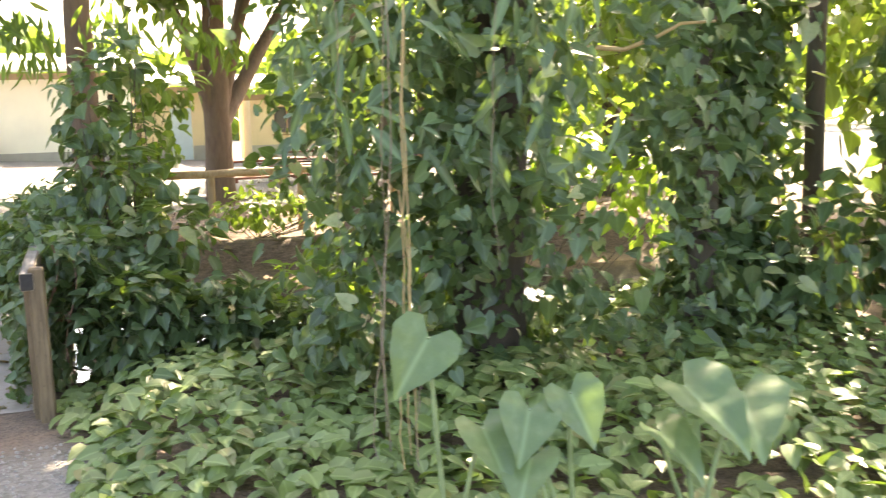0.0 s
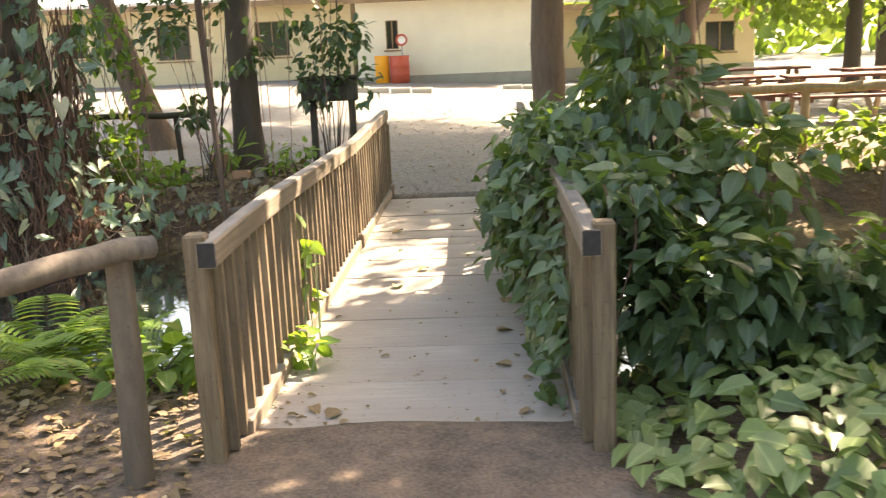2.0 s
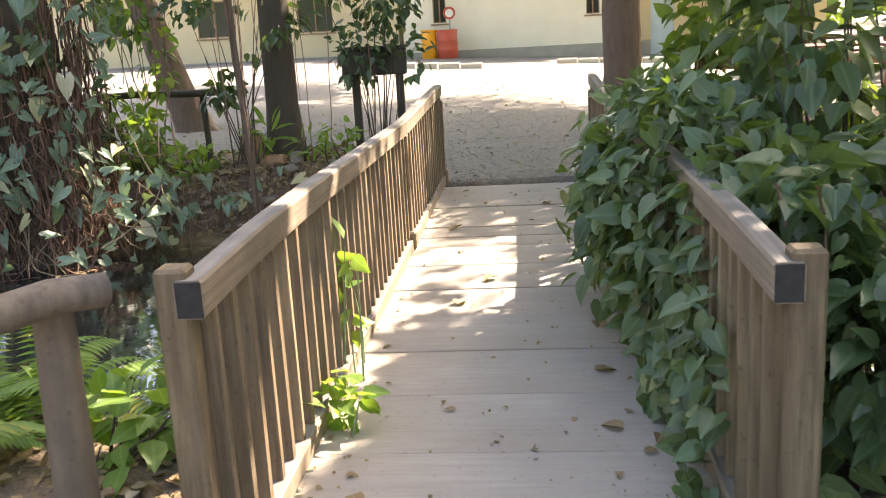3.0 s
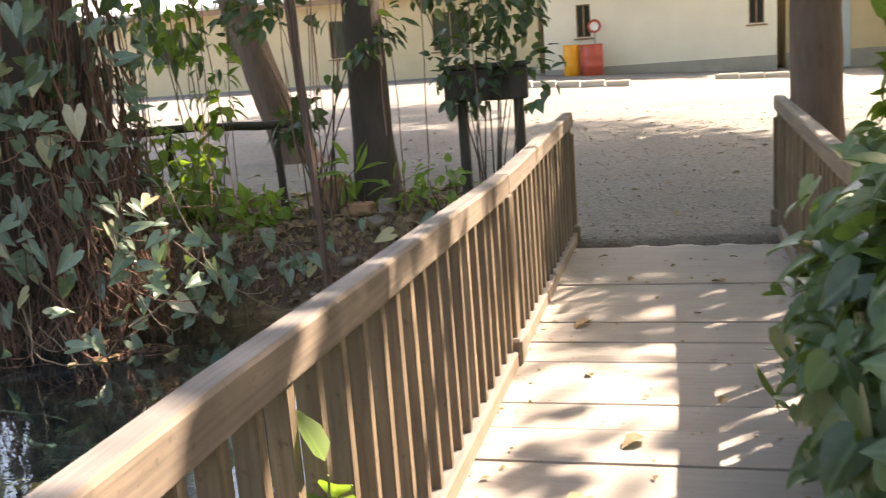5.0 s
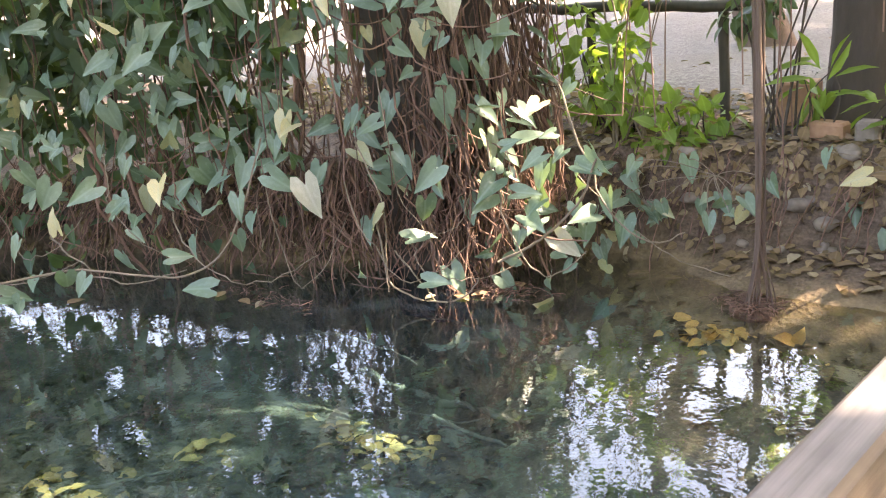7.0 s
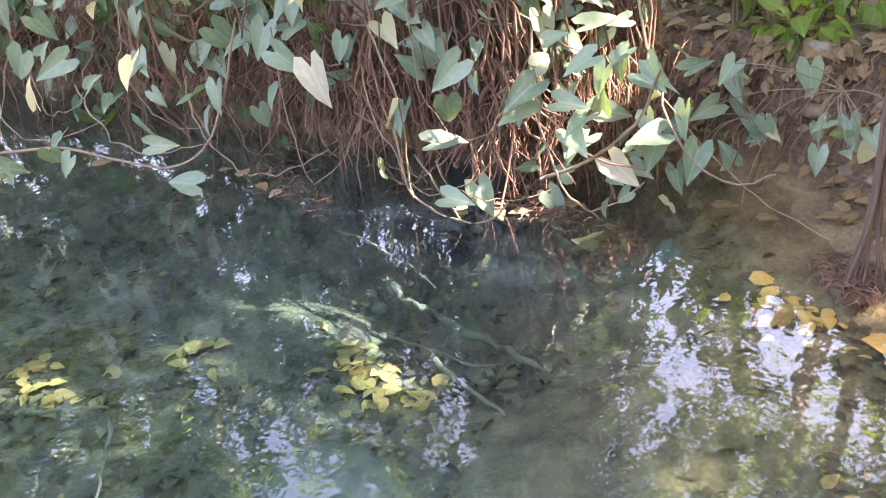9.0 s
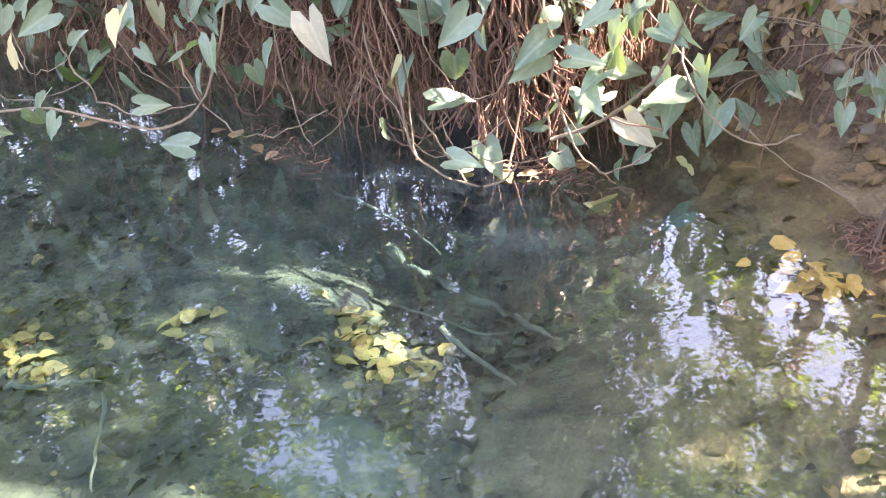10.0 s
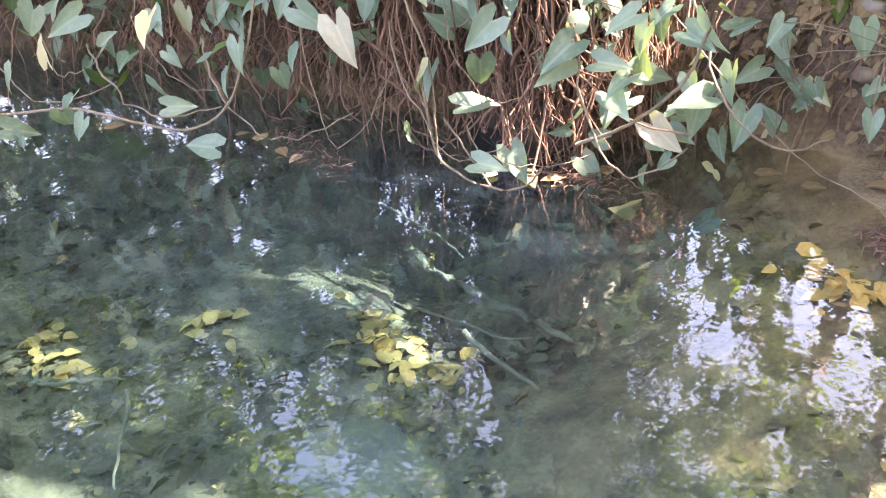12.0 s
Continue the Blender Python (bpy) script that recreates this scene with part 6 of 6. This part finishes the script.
def stone(name, x, y, z, size, material, label, seed, category="stone"):
    rng = np.random.RandomState(seed)
    bm = bmesh.new()
    bmesh.ops.create_icosphere(bm, subdivisions=2, radius=1.0)
    for v in bm.verts:
        k = 1 + 0.4 * noise.noise(v.co * 1.3 + Vector((seed, 0, 0))) + 0.22 * noise.noise(v.co * 3.1 + Vector((0, seed, 0)))
        v.co = Vector((v.co.x * size[0], v.co.y * size[1], v.co.z * size[2])) * k
    me = bpy.data.meshes.new(name)
    bm.to_mesh(me)
    bm.free()
    me.polygons.foreach_set("use_smooth", np.ones(len(me.polygons), dtype=bool))
    me.materials.append(material)
    return tagged(put(name, me, m=pose(x, y, z, 0, 0, rng.uniform(0, 360))), label, category)


stone("sunken_stone", -4.14, 9.98, -0.93, (0.42, 0.26, 0.12), SLAB, "pale flat stone under the water", 3)
stone("sunken_stone", -3.82, 10.42, -0.93, (0.26, 0.17, 0.12), SLAB, "pale flat stone under the water", 4)
stone("root_mound", -3.36, 11.85, -0.42, (0.11, 0.09, 0.035), ROOT, "muddy mound with roots at the water surface", 6)
bank_rng = np.random.RandomState(7)
for k in range(34):
    bx = bank_rng.uniform(-4.5, -1.9)
    by = float(far_edge(np.array([bx]))[0]) + bank_rng.uniform(-0.12, 0.3)
    s = bank_rng.uniform(0.025, 0.075)
    stone("bank_stone", bx, by, float(ground_height(np.array([bx]), np.array([by]))[0]) - s * 0.1, (s * 1.3, s, s * 0.7), ROCK, "brown stone set in the muddy pond bank", 200 + k)


def bank_face(x0, x1, count, fine, seed):
    """Dead leaves and rootlets on the steep muddy bank."""
    rng = np.random.RandomState(seed)
    xs = np.linspace(x0, x1, 24)
    line = np.stack([xs, far_edge(xs) + 0.02], 1)
    n = count
    p, out, u = spread(rng, n, line, WATER_Z, 0.2, 0.02, 1)
    p[:, 1] = far_edge(p[:, 0]) + 0.16 + (p[:, 2] + 0.1) * 0.28 + rng.normal(0, 0.03, n)
    gz = ground_height(p[:, 0], p[:, 1])
    p[:, 2] = gz + 0.012
    ok = gz > WATER_Z + 0.02
    p = p[ok]
    n = len(p)
    along = np.stack([rng.standard_normal(n), -0.5 + 0.4 * rng.standard_normal(n), -0.7 + 0.4 * rng.standard_normal(n)], 1)
    up = np.array((0.0, -0.8, 0.6)) + rng.standard_normal((n, 3)) * 0.3
    tagged(foliage("bank_leaves", "oval", p, along, up, rng.uniform(0.03, 0.09, n), DRY), "dead leaves stuck to the muddy bank", "leaf litter", kind="stuff")
    runs = []
    for _ in range(fine):
        x = rng.uniform(x0, x1)
        y = float(far_edge(np.array([x]))[0]) + rng.uniform(0.05, 0.3)
        q = np.linspace(0, 1, 7)
        z1 = rng.uniform(0.0, 0.3)
        drop = rng.uniform(0.15, 0.5)
        path = np.stack([x + np.cumsum(rng.normal(0, 0.02, 7)), y - 0.28 * q + np.cumsum(rng.normal(0, 0.012, 7)), np.maximum(z1 - drop * q, WATER_Z)], 1)
        runs.append((path, 0.0035))
    tagged(tubes("rootlets", runs, ROOT, sides=4), "thin brown rootlets hanging over the muddy bank", "roots", kind="stuff")


bank_face(-4.55, -1.9, 800, 130, 135)
bank_face(-8.6, -4.6, 1500, 420, 136)


def floating_leaves():
    rng = np.random.RandomState(133)
    v, f, rib = BLADES["oval"]
    me = mesh_from("floating_leaf", v * np.array((1, 1, 0.5)), f, DRY, False, rib)
    for x, y, s in [(-5.95, 10.45, 0.12), (-5.8, 10.5, 0.1), (-5.65, 10.55, 0.09), (-6.1, 10.4, 0.08), (-4.75, 11.2, 0.12), (-4.62, 11.3, 0.1), (-4.85, 11.12, 0.08), (-4.5, 11.45, 0.11), (-3.9, 11.95, 0.1), (-4.1, 11.9, 0.12), (-6.7, 9.9, 0.12), (-3.1, 12.2, 0.09)]:
        m = pose(x, y, WATER_Z + 0.012, rng.uniform(-4, 4), rng.uniform(-4, 4), rng.uniform(0, 360)) @ Matrix.Scale(s, 4)
        tagged(put("floating_leaf", me, m=m), "dead brown leaf floating at the water's edge", "leaf", "floating leaves")


floating_leaves()


def root_mat(x, y, spread_x, n, seed, label):
    """Tangle of fine roots and bits floating at the water's edge."""
    rng = np.random.RandomState(seed)
    runs = []
    for _ in range(n):
        q = np.linspace(0, 1, 6)
        a, l = rng.uniform(0, 6.28), rng.uniform(0.03, 0.09)
        path = np.stack([x + rng.normal(0, spread_x) + l * q * math.cos(a), y + rng.normal(0, 0.06) + l * q * math.sin(a), WATER_Z + 0.004 + 0.02 * np.sin(3 * q) * rng.rand()], 1)
        path[:, :2] += np.cumsum(rng.normal(0, 0.008, (6, 2)), 0)
        runs.append((path, rng.uniform(0.0012, 0.0032)))
    tagged(tubes("root_mat", runs, ROOT, sides=5), label, "roots", kind="stuff")


root_mat(-4.62, 11.38, 0.12, 160, 137, "tangle of reddish-brown roots at the water's edge")
root_mat(-5.72, 10.6, 0.2, 60, 138, "reddish-brown twigs floating at the water's edge")
root_mat(-3.36, 11.85, 0.07, 220, 139, "reddish-brown roots round the foot of the vine")


def hanging_cord():
    rng = np.random.RandomState(111)
    t = thing("hanging_vine", -3.33, 11.85, -0.4, "twisted brown vine hanging down into the pond", "vine")
    for k in range(11):
        q = np.linspace(0, 1, 26)
        a, foot = rng.uniform(0, 6.28), rng.uniform(0.03, 0.11)
        sp = foot * (1 - smooth(q, 0.0, 0.14)) ** 1.5 + 0.011
        path = np.stack([-0.02 - 0.1 * q + sp * np.cos(a + 4 * q), 0.25 * q + sp * np.sin(a + 4 * q), -0.06 + 3.4 * q], 1)
        path[:, :2] += np.cumsum(rng.normal(0, 0.003, (26, 2)), 0) + 0.02 * np.sin(5 * q + 1)[:, None]
        tubes("strand", [(path, 0.0095 * np.clip(0.35 + 5 * q, 0, 1) * rng.uniform(0.6, 1.1))], ROOT_DARK, t, sides=6)


hanging_cord()


def thin_vines():
    rng = np.random.RandomState(113)
    for k in range(20):
        x = rng.choice([rng.uniform(-5.0, -3.4), rng.uniform(-5.0, -2.2)])
        y = rng.uniform(12.2, 13.0)
        q = np.linspace(0, 1, 12)
        z0 = rng.uniform(-0.1, 1.2)
        path = np.stack([x + 0.03 * np.sin(7 * q + k) + np.cumsum(rng.normal(0, 0.012, 12)), y + np.cumsum(rng.normal(0, 0.012, 12)), 4.2 + (z0 - 4.2) * q], 1)
        tagged(tubes("thin_vine", [(path, 0.0045)], ROOT, sides=5), "thin brown vine hanging from the tree crowns", "vine", "hanging vines")


thin_vines()


# ---- litter ----
def litter(name, n, xr, yr, material, kind, sizes, label, seed, keep=None, lift=0.012):
    rng = np.random.RandomState(seed)
    x, y = rng.uniform(*xr, n), rng.uniform(*yr, n)
    z = ground_height(x, y)
    ok = z > WATER_Z + 0.03
    if keep is not None:
        ok &= keep(x, y)
    x, y, z = x[ok], y[ok], z[ok]
    n = len(x)
    along = np.stack([rng.standard_normal(n), rng.standard_normal(n), 0.15 * rng.standard_normal(n)], 1)
    ob = foliage(name, kind, np.stack([x, y, z + lift + rng.uniform(0, 0.012, n)], 1), along, np.array((0, 0, 1.0)) + rng.standard_normal((n, 3)) * 0.25, rng.uniform(*sizes, n), material)
    tagged(ob, label, "leaf litter", kind="stuff")


litter("bank_litter", 3600, (-9, -1.9), (12.0, 14.2), DRY, "oval", (0.05, 0.12), "dry brown leaves on the pond bank", 121)
litter("near_litter", 2000, (-4.2, -1.85), (4.6, 7.4), DRY, "oval", (0.025, 0.085), "dry leaves on the near bank", 122)
litter("yard_litter", 500, (-6, 5), (13, 24), DRY, "oval", (0.04, 0.09), "scattered dry leaves on the gravel", 123)
litter("wood_litter", 1500, (0.5, 9), (6.2, 17), DRY, "oval", (0.06, 0.14), "dry leaves under the trees", 124)


def deck_leaves():
    rng = np.random.RandomState(131)
    spots = [(-1.42, 10.78, 0.14), (-0.72, 11.55, 0.1), (-1.25, 11.7, 0.07), (-1.1, 9.3, 0.12), (-0.8, 9.72, 0.06), (-1.35, 9.95, 0.06), (-1.3, 8.75, 0.13), (-0.55, 8.4, 0.12), (-0.62, 7.7, 0.12), (-1.2, 7.3, 0.05), (-0.9, 10.9, 0.05), (-1.45, 12.3, 0.06), (-1.0, 12.0, 0.05), (-0.55, 7.1, 0.1), (-1.5, 6.6, 0.1), (-1.4, 6.45, 0.12), (-0.66, 12.2, 0.05), (-0.85, 8.1, 0.04), (-0.42, 7.05, 0.07), (-0.5, 6.9, 0.06), (-0.4, 7.4, 0.08), (-0.46, 7.9, 0.06), (-0.6, 6.75, 0.05), (-0.38, 8.2, 0.07), (-0.52, 7.25, 0.05), (-1.6, 6.5, 0.06), (-1.55, 6.75, 0.05), (-0.45, 8.6, 0.06), (-1.58, 8.1, 0.05), (-0.48, 6.5, 0.08), (-1.3, 6.42, 0.06)]
    v, f, rib = BLADES["oval"]
    me = mesh_from("fallen_leaf", v * np.array((1, 1, 1.6)), f, DRY, False, rib)
    for x, y, s in spots:
        m = pose(x, y, 0.008 + s * 0.03, rng.uniform(-8, 8), rng.uniform(-10, 10), rng.uniform(0, 360)) @ Matrix.Scale(s, 4)
        tagged(put("fallen_leaf", me, m=m), "dry fallen leaf on the bridge deck", "leaf", "fallen leaves on the deck")


deck_leaves()


def deck_litter():
    """Crumbs of bark and leaf on the boards, thicker along the kerbs and the near end."""
    rng = np.random.RandomState(143)
    n = 420
    x = np.where(rng.rand(n) < 0.55, np.where(rng.rand(n) < 0.5, -1.66, -0.34) + rng.normal(0, 0.07, n), rng.uniform(-1.65, -0.35, n)).clip(-1.68, -0.32)
    y = 6.4 + 6.2 * rng.rand(n) ** 1.7
    along = np.stack([rng.standard_normal(n), rng.standard_normal(n), 0.1 * rng.standard_normal(n)], 1)
    ob = foliage("deck_litter", "oval", np.stack([x, y, rng.uniform(0.004, 0.01, n)], 1), along, np.array((0, 0, 1.0)) + rng.standard_normal((n, 3)) * 0.3, 0.01 + 0.035 * rng.beta(1.2, 3.0, n), DRY)
    tagged(ob, "dark crumbs of bark and leaf on the boards", "leaf litter", kind="stuff")


deck_litter()


def pebbles():
    rng = np.random.RandomState(141)
    n = 5200
    x = np.concatenate([rng.uniform(-1.9, 0.3, n // 2), rng.uniform(-4.5, 1.0, n - n // 2)])
    y = np.concatenate([rng.uniform(3.0, 5.6, n // 2), 12.9 + rng.rand(n - n // 2) ** 1.6 * 8])
    z = ground_height(x, y)
    cube = np.array([(-1, -1, -1), (1, -1, -1), (1, 1, -1), (-1, 1, -1), (-0.6, -0.7, 1), (0.7, -0.6, 0.8), (0.6, 0.6, 1), (-0.7, 0.6, 0.9)], float)
    fs = np.array([(4, 5, 6, 7), (0, 1, 5, 4), (1, 2, 6, 5), (2, 3, 7, 6), (3, 0, 4, 7)])
    a = rng.uniform(0, 6.28, n)
    s = rng.uniform(0.003, 0.010, n)
    c, d = np.cos(a)[:, None], np.sin(a)[:, None]
    k = cube[None] * rng.uniform(0.6, 1.3, (n, 8, 3)) * s[:, None, None]
    v = np.stack([k[..., 0] * c - k[..., 1] * d, k[..., 0] * d + k[..., 1] * c, k[..., 2] * 0.7], -1) + np.stack([x, y, z + s * 0.4], 1)[:, None]
    faces = (fs[None] + (np.arange(n) * 8)[:, None, None]).reshape(-1, 4)
    tagged(put("pebbles", mesh_from("pebbles", v.reshape(-1, 3), faces, PEBBLE)), "loose grey pebbles on the gravel path", "gravel", kind="stuff")


pebbles()


# ---- distance ----
def far_woods():
    rng = np.random.RandomState(151)
    n = 9000
    a = rng.uniform(0, 2 * math.pi, n)
    r = rng.uniform(46, 60, n)
    x, y = np.cos(a) * r, 12 + np.sin(a) * r
    z = rng.uniform(0, 1, n) ** 0.8 * (5 + 2 * np.sin(5 * a) + 1.5 * np.sin(11 * a + 1))
    p = np.stack([x, y, z], 1)
    ob = foliage("far_woods", "oval", p, unit(rng, n), unit(rng, n), rng.uniform(0.9, 2.0, n), SUN_TINTED)
    tagged(ob, "far belt of sunlit trees round the yard", "woods", kind="stuff")


far_woods()
